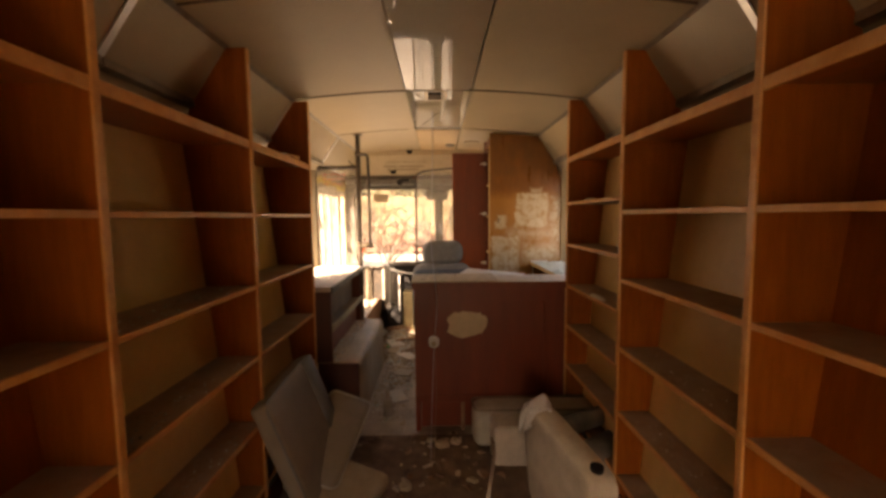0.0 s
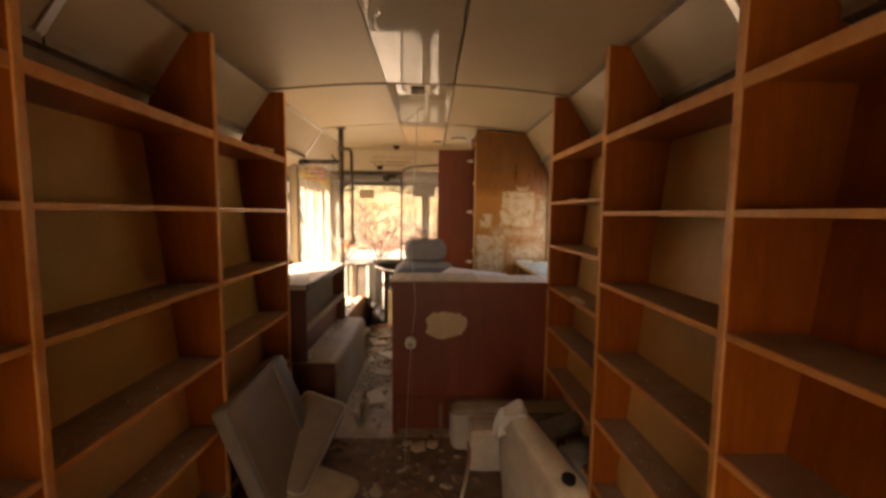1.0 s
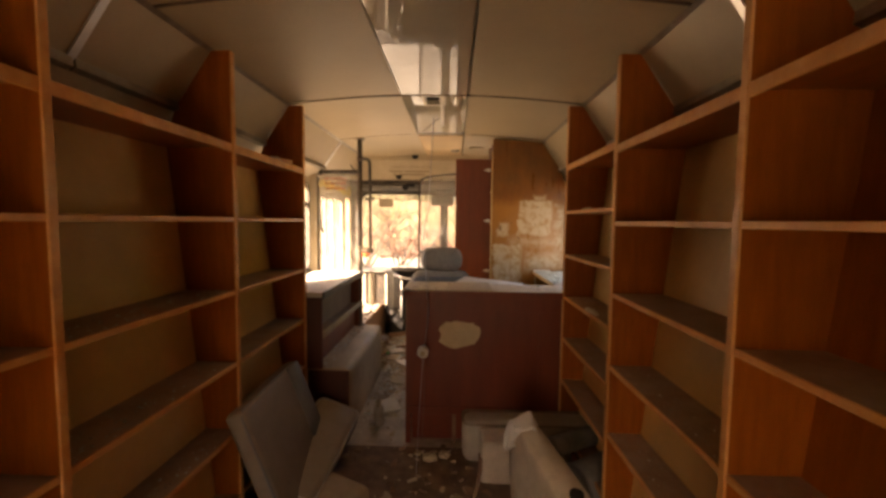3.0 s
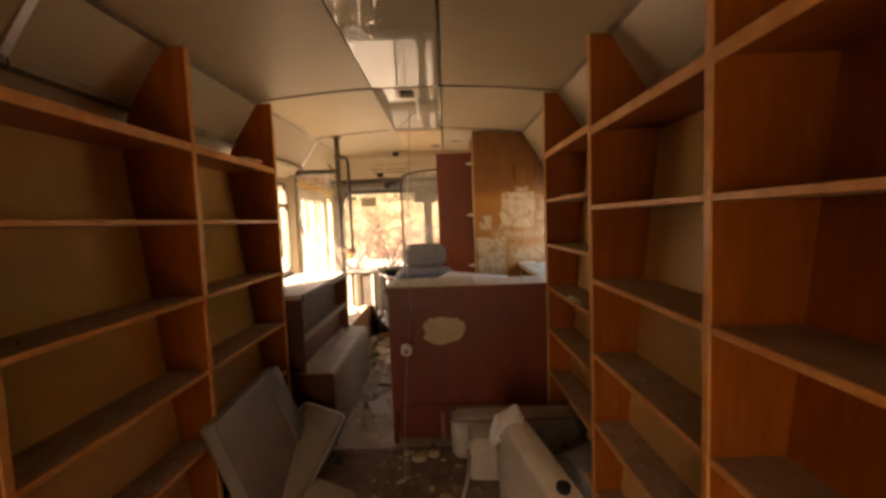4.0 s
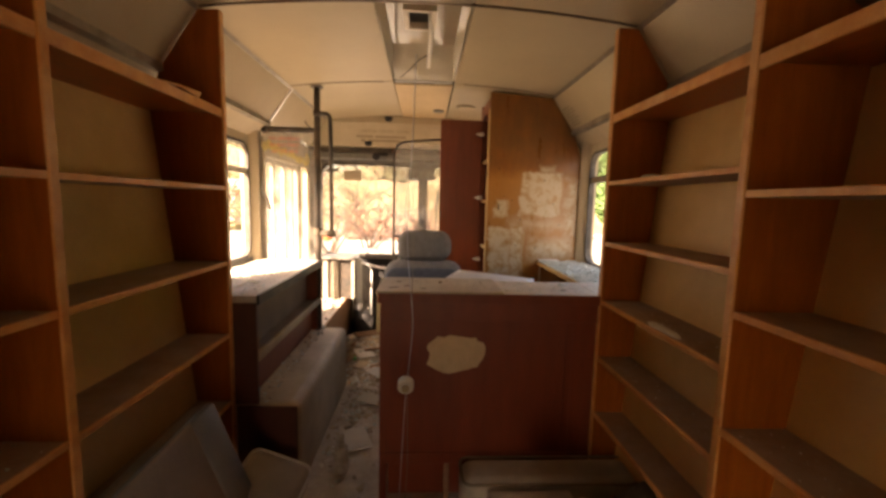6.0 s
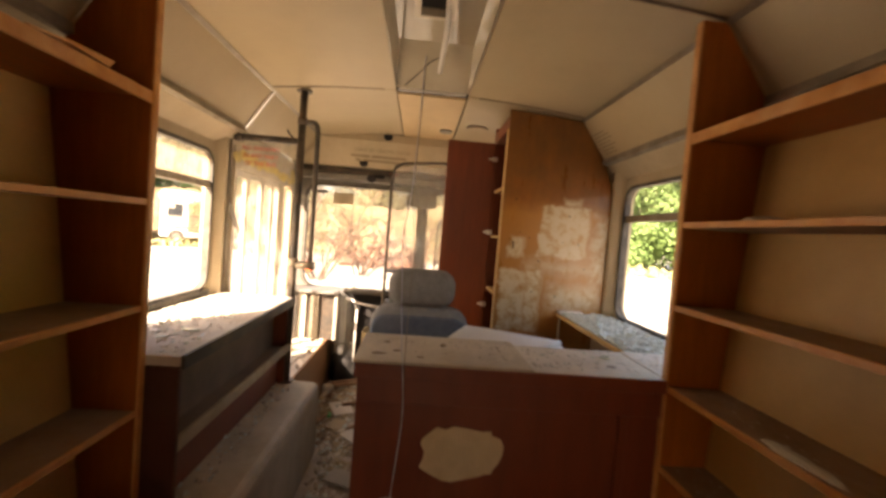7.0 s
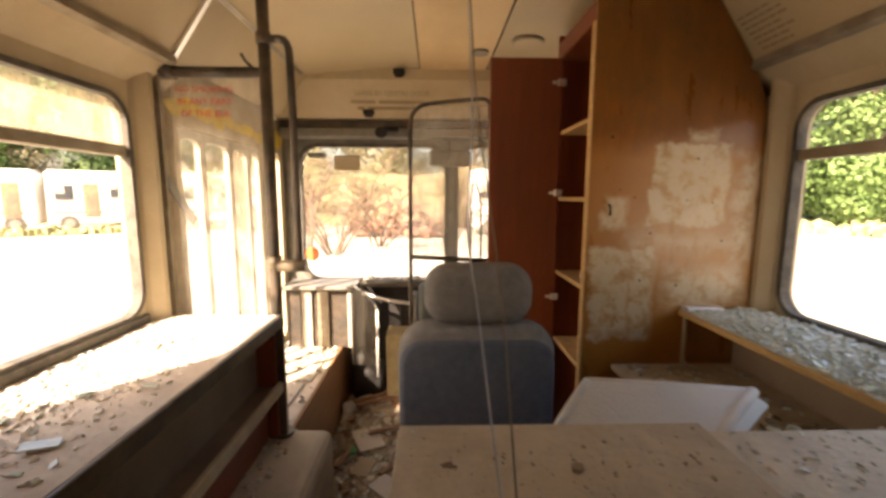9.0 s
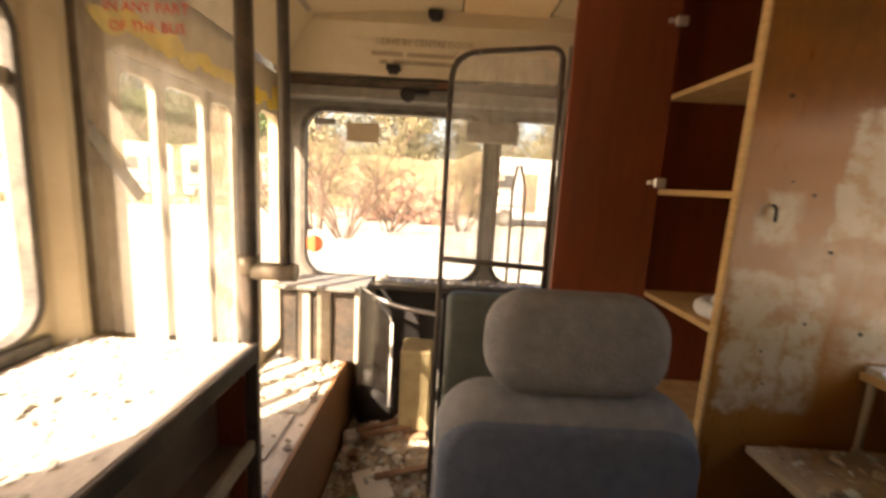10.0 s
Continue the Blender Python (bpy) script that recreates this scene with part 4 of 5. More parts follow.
for x, bend in ((0.15, 0.017), (0.226, -0.042)):
    solo("windscreen_wiper", tube([(x, 5.685, 0.86), (x - 0.003, 5.7, 1.44), (x + bend, 5.69, 1.575)], 0.009, 6), DARKMETAL, "dark wiper arm outside the windscreen", "wiper", "wipers")

# ceiling fittings
lamp = thing("dome_light", (0.31, 4.89, 2.25), "shallow round plastic ceiling lamp, unlit", "ceiling light")
part("lens", tube([(0.36, 4.89, 2.262), (0.36, 4.89, 2.246)], 0.075, 24), CREAM, lamp)
part("rim", tube([(0.36, 4.89, 2.266), (0.36, 4.89, 2.252)], 0.082, 24), TRIM, lamp)
lamp = thing("dome_light", (0.12, 5.1, 2.25), "shallow grey ceiling fitting, unlit", "ceiling light")
part("lens", tube([(0.13, 5.05, 2.262), (0.13, 5.05, 2.25)], 0.048, 20), GREYPAINT, lamp)
for x, y, z in ((-0.342, 5.35, 2.225), (-0.55, 5.46, 2.0)):
    cl = thing("marker_lamp", (x, y, z), "small black marker lamp fitting", "lamp", "marker lamps")
    part("base", block(x - 0.035, x + 0.035, y - 0.02, y + 0.02, z, z + 0.03, 0.004), BLACK, cl)
    part("foot", block(x - 0.024, x + 0.024, y - 0.015, y + 0.015, z - 0.014, z - 0.0005, 0.003), BLACK, cl)
# unreadable printed notice on the right-hand cove
cove_sign = thing("cove_notice", (1.05, 4.18, 1.99), "faded brown rows of small print on the cove", "notice")
rnd = random.Random(17)
for r in range(7):
    v, u = 0.62 - r * 0.075, 4.265 - r * 0.006
    stop = u - rnd.uniform(0.115, 0.165)
    while u > stop:
        w = rnd.uniform(0.014, 0.034)
        cx, cz = 1.1 - 0.168 * v, 1.968 + 0.244 * v
        part("bar", block(-0.0008, 0.0008, -w / 2, w / 2, -0.0042, 0.0042, 0, Matrix.Translation((cx - 0.0022, u - w / 2, cz - 0.0016)) @ Matrix.Rotation(radians(-34.5), 4, "Y")), LETTER, cove_sign)
        u -= w + 0.008

# joint rib and yellow paint at the partition
structure("trim_rib", prism([(-0.92, 2.21), (-1.09, 1.965), (-1.1, 1.972), (-0.93, 2.217)], "y", 4.29, 4.312), ALU, "bright metal rib over the partition", "trim")
structure("trim_jamb", prism([(-1.15, 4.2965), (-1.15, 4.308), (-1.2, 4.308), (-1.2, 4.2965)], "z", 1.0, 1.93), TRIM, "metal jamb holding the partition glass", "trim")
yl = thing("yellow_marking", (-1.167, 4.8, 1.76), "yellow paint splashed along the door header", "paint")
rnd = random.Random(3)
for k in range(13):
    y, z, r = 4.42 + k * 0.085, 1.835 - k * 0.002 + rnd.uniform(-0.015, 0.02), rnd.uniform(0.035, 0.06)
    part("paint_splash", prism([(y + 1.4 * r * math.cos(a) * rnd.uniform(0.7, 1.1), z + 0.75 * r * math.sin(a) * rnd.uniform(0.6, 1.1)) for a in [j * 0.6283 for j in range(10)]], "x", -1.1675 + 0.0004 * k, -1.17), YELLOW, yl)
part("paint_splash", prism([(5.52 + 0.07 * math.cos(a), 1.85 + 0.06 * math.sin(a) * (1 + 0.2 * math.sin(3 * a))) for a in [j * 0.6283 for j in range(10)]], "x", -1.1655, -1.1695), YELLOW, yl)
notice = thing("smoking_notice", (-0.98, 4.302, 1.77), "red lettering painted on the partition glass", "notice")
face = Matrix.Rotation(radians(90), 4, "X")
for k, words in enumerate(("NO SMOKING", "IN ANY PART", "OF THE BUS")):
    lettering(words, 0.034, Matrix.Translation((-0.985, 4.302, 1.855 - 0.044 * k)) @ face, RED, notice)
sign = thing("header_notice", (-0.39, 5.42, 2.0), "faded brown lettering on the cream header", "notice")
slope = Matrix.Rotation(radians(90 + 24.4), 4, "X")
lettering("LEAVE BY CENTRE DOOR", 0.042, Matrix.Translation((-0.39, 5.4165, 2.112)) @ slope, LETTER, sign)
for k, (x0, x1) in enumerate(((-0.66, -0.5), (-0.48, -0.18), (-0.62, -0.58), (-0.55, -0.24))):
    z = 2.075 if k < 2 else 2.04
    yy = 5.38 + (2.2 - z) * 0.4545
    part("bar", block(x0, x1, -0.002, 0.001, -0.009, 0.009, 0, Matrix.Translation((0, yy - 0.002, z)) @ Matrix.Rotation(radians(24.4), 4, "X")), LETTER, sign)

# ---- things on and round the desk ----
cord = thing("hanging_cord", (-0.03, 3.2, 0), "thin twine hanging from the roof vent over the desk", "cord")
part("twine", tube([(-0.045, 3.9, 2.335), (-0.049, 3.48, 1.68), (-0.041, 3.36, 1.505), (-0.029, 3.24, 1.325), (-0.03, 3.15, 1.18), (-0.03, 3.07, 1.05), (-0.025, 3.04, 0.9), (-0.04, 2.9, 0.68), (-0.03, 2.8, 0.4), (-0.05, 2.76, 0.02)], 0.0014, 6, smooth=3), STRING, cord)
part("blue_twine", tube([(-0.05, 3.9, 2.335), (-0.052, 3.6, 1.87), (-0.056, 3.43, 1.6), (-0.076, 3.31, 1.42), (-0.064, 3.24, 1.32), (-0.053, 3.15, 1.18), (-0.037, 3.068, 1.045), (-0.02, 3.035, 0.9), (-0.045, 2.89, 0.66), (-0.06, 2.78, 0.3), (-0.068, 2.75, 0.02)], 0.0014, 6, smooth=3), BLUESTRING, cord)
sk = thing("plug", (-0.045, 2.88, 0.66), "round white plug hanging on the cord", "plug")
part("plug_body", tube([(-0.045, 2.9, 0.7), (-0.045, 2.868, 0.69)], 0.033, 18), WHITEPL, sk)
part("plug_hub", tube([(-0.045, 2.8675, 0.69), (-0.045, 2.856, 0.687)], 0.016, 12), CARDBOARD, sk)

for k, (x, z) in enumerate(((0.6, 1.5), (0.66, 1.47), (0.73, 1.33), (0.87, 1.46), (0.97, 1.45), (0.9, 1.62), (0.6, 1.06), (0.7, 1.14), (0.85, 1.12), (0.62, 0.97), (1.02, 1.3), (0.56, 1.7))):
    part("screw_hole", tube([(x, 4.2795, z), (x, 4.2785, z)], 0.0035 + 0.001 * (k % 3), 8), BLACK, cab)
part("recline_lever", tube([(0.285, 4.06, 0.64), (0.315, 4.05, 0.65), (0.32, 3.98, 0.66)], 0.011, 8), DARKMETAL, seat)
part("bottom_socket", tube([(-0.745, 4.31, 1.195), (-0.632, 4.31, 1.195)], 0.024, 14), TRIM, grab)
part("collar", tube([(-0.757, 4.31, 1.19), (-0.757, 4.31, 1.235)], 0.028, 14), TRIM, grab)
part("top_collar", tube([(-0.757, 4.31, 2.03), (-0.757, 4.31, 2.07)], 0.028, 14), DARKMETAL, grab)
part("rail_socket", tube([(-1.14, 4.31, 1.93), (-1.095, 4.31, 1.93)], 0.028, 12), DARKMETAL, pt)
part("rail_clip", tube([(-0.8, 4.31, 1.945), (-0.83, 4.31, 1.97), (-0.84, 4.3, 1.995)], 0.006, 6), DARKMETAL, pt)
part("foot_flange", tube([(-0.757, 4.31, 0.481), (-0.757, 4.31, 0.492)], 0.045, 14), DARKMETAL, pt)

def lump(c, r, seed):
    """A slumped uneven lump that rests on the floor."""
    bm = bmesh.new()
    bmesh.ops.create_icosphere(bm, subdivisions=3, radius=1)
    for v in bm.verts:
        k = 1 + 0.35 * noise.noise(v.co * 1.7 + Vector((seed, 0, 0))) + 0.12 * noise.noise(v.co * 5)
        v.co = Vector((c[0] + v.co.x * r[0] * k, c[1] + v.co.y * r[1] * k, max(c[2] - r[2] * 0.55 if c[2] > 0.5 else 0.001, c[2] + v.co.z * r[2] * k)))
    return bm


# white foam tray behind the desk
tray = thing("foam_tray", (0.4, 3.55, 0.93), "white foam box lid lying tilted behind the desk", "foam lid")
bm = bmesh.new()
over = [bm.verts.new(p) for p in ((0.112, 3.43, 1.012), (0.425, 3.432, 0.988), (0.645, 3.632, 1.004), (0.231, 3.575, 1.062))]
under = [bm.verts.new(p) for p in ((0.1, 3.43, 0.955), (0.462, 3.432, 0.95), (0.705, 3.612, 0.968), (0.222, 3.58, 1.0))]
bm.faces.new(over), bm.faces.new(under[::-1])
for k in range(4):
    bm.faces.new((over[k], under[k], under[(k + 1) % 4], over[(k + 1) % 4]))
bmesh.ops.recalc_face_normals(bm, faces=bm.faces[:])
bmesh.ops.bevel(bm, geom=bm.edges[:], offset=0.01, segments=3, profile=0.5, affect="EDGES")
part("lid", bm, WHITEFOAM, tray, smooth=True)
part("rim_roll", tube([(0.44, 3.436, 0.98), (0.54, 3.53, 0.99), (0.662, 3.628, 0.996)], 0.014, 8), WHITEFOAM, tray)
part("rim_roll", tube([(0.112, 3.44, 1.008), (0.17, 3.51, 1.032), (0.226, 3.572, 1.054)], 0.01, 8), WHITEFOAM, tray)
part("far_rim", tube([(0.232, 3.575, 1.054), (0.44, 3.605, 1.028), (0.655, 3.632, 0.998)], 0.008, 8), WHITEFOAM, tray)
bx = solo("carton", block(0.25, 0.55, 3.46, 3.6, 0.0, 0.948, 0.006), CARDBOARD, "tall plain brown carton standing behind the desk", "carton")

cloth = thing("rolled_cloth", (0.62, 4.42, 1.1), "rolled cream cloth lying on the cabinet shelf", "cloth")
part("roll", tube([(0.56, 4.4, 1.14), (0.82, 4.44, 1.14)], 0.04, 16), WHITEFOAM, cloth)
part("fold", tube([(0.55, 4.36, 1.125), (0.54, 4.47, 1.12), (0.62, 4.52, 1.125)], 0.025, 10), WHITEFOAM, cloth)
solo("screw_hook", tube([(0.56, 4.284, 1.44), (0.56, 4.262, 1.44), (0.56, 4.262, 1.4)], 0.004, 6, smooth=2), BLACK, "small bent hook in the plywood panel", "hook")
ab = solo("aluminium_strip", block(0.87, 1.02, 4.225, 4.268, 1.023, 1.04, 0.003), ALU, "short bright metal strip lying on the ledge", "strip")

# ---- heap on the floor in the aisle ----
def slab(name, size, m, material, label, category, bevel=0.03, edge=None, strip=None):
    """A padded seat panel with piping along its edge."""
    a, b, c = size
    ob = thing(name, m.translation, label, category)
    part("pad", block(-a / 2, a / 2, -b / 2, b / 2, 0, c, bevel, m), material, ob, smooth=True)
    if strip:
        part("border_pad", block(-a / 2 + 0.005, a / 2 - 0.005, b / 2 - strip, b / 2 - 0.01, c - 0.012, c + 0.012, 0.01, m), BLUEVINYL, ob, "darker padded border", smooth=True)
    if edge:
        part("piping", tube([m @ Vector(q) for q in rounded_loop(a, b, c)], 0.006, 6, smooth=0), edge, ob)
    return ob


def rounded_loop(a, b, c):
    pts = [(u, v, c - 0.012) for u, v in rounded(-a / 2 + 0.004, a / 2 - 0.004, -b / 2 + 0.004, b / 2 - 0.004, 0.04, 4)]
    return pts + pts[:1]


def frame_of(origin, along, up):
    """A pose whose y runs along one way and whose z leans towards another."""
    y = Vector(along).normalized()
    z = (Vector(up) - y * Vector(up).dot(y)).normalized()
    x = y.cross(z)
    return Matrix((( x.x, y.x, z.x, origin[0]), (x.y, y.y, z.y, origin[1]), (x.z, y.z, z.z, origin[2]), (0, 0, 0, 1)))


# seat back leaning against the shelves, and a cushion propped on the step
slab("bus_seat_back", (0.6, 0.66, 0.09), frame_of((-0.775, 2.53, 0.33), (-0.02, 1, 0.02), (0.93, -0.2, 0.34)), VINYL, "grey vinyl bus seat panel leaning on the shelves", "seat panel", 0.025, BLUEVINYL, 0.16)
slab("seat_cushion", (0.28, 0.68, 0.15), frame_of((-0.665, 2.72, 0.1), (0.12, 1, 0.22), (0.32, -0.15, 0.92)), VINYL, "dusty grey seat cushion with pale piping", "seat cushion", 0.04, PIPING)
slab("seat_cushion", (0.36, 0.5, 0.1), frame_of((-0.54, 2.36, 0.015), (0.35, 1, 0.0), (0.1, -0.1, 1)), CARDBOARD, "crumpled dusty tan cushion lying on the floor", "seat cushion", 0.04)

slab("bench_pad", (0.79, 0.2, 0.262), frame_of((0.595, 2.98, 0.0), (0, 1, 0), (0, 0, 1)), GREYBOX, "long dusty padded bench cushion at the desk's foot", "bench cushion", 0.06, VINYL)
solo("grey_box", block(0.3, 0.66, 2.69, 2.868, 0.0, 0.245, 0.012), TOPBOARD, "dusty grey board box standing on the floor", "box")
cyl = thing("fire_cylinder", (0.8, 2.6, 0), "grey metal cylinder lying on its side", "cylinder")
part("body", tube([(0.77, 2.5, 0.122), (1.0, 2.63, 0.122)], 0.12, 24), GREYPAINT, cyl)
part("shoulder", tube([(0.745, 2.486, 0.122), (0.769, 2.4995, 0.122)], 0.1, 24), GREYPAINT, cyl)
part("cap", tube([(0.725, 2.475, 0.122), (0.744, 2.4855, 0.122)], 0.062, 20), GREYBOX, cyl, "pale dusty end cap")
tb = solo("grey_tube", tube([(0.68, 2.64, 0.262), (0.99, 2.82, 0.25)], 0.055, 14), GREYPAINT, "dusty grey tube lying over the cylinder", "tube")

# bent cream moulded trunking, with a cloth over its upper end
duct = thing("cream_trunking", (0.52, 2.2, 0), "cream moulded plastic trunking standing askew", "trunking")
bm = bmesh.new()
rings = []
for x, y, w, top, low in ((0.46, 2.37, 0.1, 0.52, 0.3), (0.475, 2.33, 0.11, 0.54, 0.12), (0.5, 2.24, 0.115, 0.535, 0.001), (0.55, 2.06, 0.12, 0.505, 0.001), (0.598, 1.89, 0.125, 0.47, 0.001), (0.605, 1.865, 0.11, 0.45, 0.02)):
    rings.append([bm.verts.new((x + u * w / 2, y + 0.02 * v, (top + low) / 2 + v * (top - low) / 2)) for u, v in rounded(-1, 1, -1, 1, 0.12, 3)])
for a, b in zip(rings, rings[1:]):
    for k in range(len(a)):
        bm.faces.new((a[k], b[k], b[(k + 1) % len(a)], a[(k + 1) % len(a)])).smooth = True
bm.faces.new(rings[0]), bm.faces.new(rings[-1][::-1])
bmesh.ops.recalc_face_normals(bm, faces=bm.faces[:])
part("body", bm, CREAMPLASTIC, duct)
# Black disc paints the dark inside of the hole; the body is closed.
part("opening", tube([(0.597, 1.935, 0.46), (0.597, 1.932, 0.4905)], 0.026, 16), BLACK, duct)
rag = bmesh.new()
bmesh.ops.create_grid(rag, x_segments=22, y_segments=22, size=1)
for v in rag.verts:
    a, b = v.co.x, v.co.y
    fold = 0.012 * math.sin(6 * a + 4 * b + 3 * noise.noise(Vector((a, b, 9)))) + 0.045 * noise.noise(Vector((1.6 * a, 1.6 * b, 3)))
    droop = max(0.0, abs(a) - 0.42) ** 1.1
    v.co = Vector((0.462 + 0.085 * max(-0.7, min(0.7, a)) * (1 + 0.12 * b) + fold * 0.9, 2.335 + 0.075 * b + fold * 0.7, 0.563 + fold * 0.6 - 0.22 * droop * (1 + 0.35 * b if a < 0 else 0.45) - 0.03 * b * b))
bmesh.ops.solidify(rag, geom=rag.faces[:], thickness=0.006)
part("rag", rag, WHITEFOAM, duct, "dirty white rag hung over the end", smooth=True)
# Polished strip added for the bright floor streak, tilted to mirror the windows.
bm = bmesh.new()
line = [(0.3, 2.735, 0.165), (0.297, 2.69, 0.15), (0.29, 2.62, 0.13), (0.272, 2.53, 0.105), (0.244, 2.43, 0.08), (0.215, 2.31, 0.048), (0.2, 2.2, 0.022)]
cols = []
for k, (x, y, z) in enumerate(line):
    lean = 0.48 + 0.08 * math.sin(2.1 * k)
    cols.append([bm.verts.new((x + d * 0.013 * math.cos(lean), y, z + d * 0.013 * math.sin(lean))) for d in (-1, 0, 1)])
for a, b in zip(cols, cols[1:]):
    for j in (0, 1):
        bm.faces.new((a[j], a[j + 1], b[j + 1], b[j]))
bmesh.ops.solidify(bm, geom=bm.faces[:], thickness=0.002)
solo("glint_strip", bm, POLISHED, "curled polished strip added for the bright streak on the floor", "foil", smooth=True)

for x, y, r3, seed in ((0.0, 2.9, (0.05, 0.035, 0.022), 3), (0.09, 2.93, (0.035, 0.03, 0.02), 5), (-0.2, 2.5, (0.03, 0.04, 0.02), 7)):
    solo("crumpled_paper", lump((x, y, 0.03), r3, seed), CARDBOARD, "crumpled dirty paper on the bus floor", "paper", "crumpled papers")

solo("paper_scrap", lump((0.9, 2.865, 1.556), (0.035, 0.055, 0.012), 11), CARDBOARD, "pale crumpled scrap lying on a shelf", "scrap", "shelf scraps")
solo("paper_scrap", lump((0.875, 2.66, 1.009), (0.02, 0.1, 0.008), 12), PAPER, "long pale paper strip lying on a shelf", "scrap", "shelf scraps")
solo("paper_scrap", lump((-0.93, 2.93, 1.822), (0.05, 0.11, 0.028), 13), PAPER, "dusty grey bundle lying on the top shelf", "scrap", "shelf scraps")

# aisle litter by the step and beyond
def heap(x, y):
    """Height of the low mound of rubble that has slid against the dashboard."""
    return 0.1 * math.exp(-((x + 0.5) / 0.25) ** 2 - ((y - 5.38) / 0.3) ** 2) if y > 4.6 else 0.0


bm = bmesh.new()
bmesh.ops.create_grid(bm, x_segments=26, y_segments=40, size=1)
for v in bm.verts:
    x, y = -0.44 + 0.29 * v.co.x, 4.98 + 0.53 * v.co.y
    v.co = Vector((x, y, 0.001 + heap(x, y) + 0.012 * max(0, noise.noise(Vector((x * 14, y * 14, 0)))) + 0.004 * max(0, noise.noise(Vector((x * 50, y * 50, 2))))))
part("rubble_heap", bm, RUBBLE, None, "low mound of dust and rubble against the dash", "rubble", "stuff")
scatter("front_litter", 1500, lambda r: (lambda x, y: (x, y, 0.006 + heap(x, y)))(r.uniform(-0.72, -0.16), r.uniform(4.42, 5.5)), (0.005, 0.045), (RUBBLE, BATTEN, CARDBOARD, PAPER, SHARD, GREYBOX, CARDBOARD), "mixed rubble, glass, card and wood scraps by the cab", "litter", 0.3, 52)
bt = thing("bottle", (-0.4, 3.3, 0), "dusty brown bottle standing in the litter", "bottle")
part("body", tube([(-0.4, 3.35, 0.0), (-0.4, 3.35, 0.13)], 0.036, 14), RUBBLE, bt)
part("neck", tube([(-0.4, 3.35, 0.131), (-0.4, 3.35, 0.2)], 0.016, 10), RUBBLE, bt)
for x, y, w, l, r, m, lab in ((-0.515, 4.96, 0.15, 0.2, 0.45, WHITEPL, "dirty white card lying in the litter"), (-0.5, 4.72, 0.1, 0.13, -0.3, CARDBOARD, "torn pinkish card lying in the litter"), (-0.34, 4.55, 0.12, 0.2, 0.9, PAPER, "crumpled paper sheet lying in the litter"), (-0.35, 5.3, 0.12, 0.1, 0.2, BATTEN, "scrap of brown card in the litter"), (-0.36, 3.6, 0.14, 0.2, 0.4, PAPER, "dirty paper sheet on the aisle floor"), (-0.35, 4.1, 0.16, 0.12, -0.4, GREYBOX, "grey card on the aisle floor")):
    solo("card", block(-w / 2, w / 2, -l / 2, l / 2, 0.012, 0.018, 0, Matrix.Translation((x, y, 0.014 + heap(x, y))) @ Matrix.Rotation(r, 4, "Z") @ Matrix.Rotation(0.07, 4, "X")), m, lab, "card", "litter cards")
for x, y, l, r in ((-0.48, 5.32, 0.38, 1.07), (-0.44, 5.28, 0.4, 1.15), (-0.37, 5.04, 0.3, 1.24), (-0.62, 4.78, 0.16, 0.3), (-0.34, 4.72, 0.2, 0.7)):
    solo("wood_batten", block(-0.014, 0.014, -l / 2, l / 2, 0.015, 0.035, 0.002, Matrix.Translation((x, y, 0.012 + heap(x, y))) @ Matrix.Rotation(-r, 4, "Z")), BATTEN, "broken brown wooden batten in the litter", "batten", "battens")
solo("foam_lump", block(-0.04, 0.04, -0.04, 0.04, 0, 0.075, 0.014, Matrix.Translation((-0.685, 5.26, 0.03)) @ Matrix.Rotation(0.4, 4, "Z")), WHITEFOAM, "small lump of dirty white foam", "foam lump")
solo("green_wrapper", block(-0.014, 0.014, -0.03, 0.03, 0.01, 0.03, 0.003, Matrix.Translation((-0.585, 4.86, 0.01)) @ Matrix.Rotation(0.2, 4, "Z")), GREEN, "bright green plastic wrapper in the litter", "wrapper")
# Made-up black lump in place of the deep shade under the dash.
solo("dash_shade_lump", lump((-0.57, 5.44, 0.2), (0.13, 0.09, 0.2), 9), BLACK, "black lump standing in for the dark space under the dash", "bag", smooth=True)
solo("torn_veneer", prism([(2.72, 1.81), (2.82, 1.822), (2.94, 1.813), (2.96, 1.837), (2.83, 1.829), (2.72, 1.816)], "x", -0.87, -0.85), EDGE, "splinter of veneer lying on the top shelf", "splinter")

scatter("floor_litter", 1300, lambda r: (r.triangular(-0.55, -0.18, -0.5), r.triangular(3.1, 5.35, 4.9), 0.002), (0.005, 0.034), (RUBBLE, PAPER, RUBBLE, CARDBOARD, SHARD, STEP), "broken glass, wood and paper litter on the aisle floor", "litter", 0.3, 2)
# Uneven layer, darker and browner than the lino, in front of the desk.
bm = bmesh.new()
bmesh.ops.create_grid(bm, x_segments=48, y_segments=60, size=1)
for v in bm.verts:
    x, y = 0.81 * v.co.x, 2.1 + 0.96 * v.co.y
    y += max(0.0, 1.7 - y) * (0.9 * noise.noise(Vector((x * 2.5, 0, 8))) + 0.4 * noise.noise(Vector((x * 9, 0, 8))))
    edge = min(1.0, (3.06 - y) / 0.25)
    v.co = Vector((x, y, 0.001 + max(0.0, (0.004 + 0.02 * max(0.0, noise.noise(Vector((x * 5, y * 5, 4)))) + 0.008 * max(0.0, noise.noise(Vector((x * 22, y * 22, 1))))) * edge)))
part("floor_brown_layer", bm, DARKBROWN, None, "uneven dark brown layer over the floor before the desk", "dirt", "stuff", smooth=True)
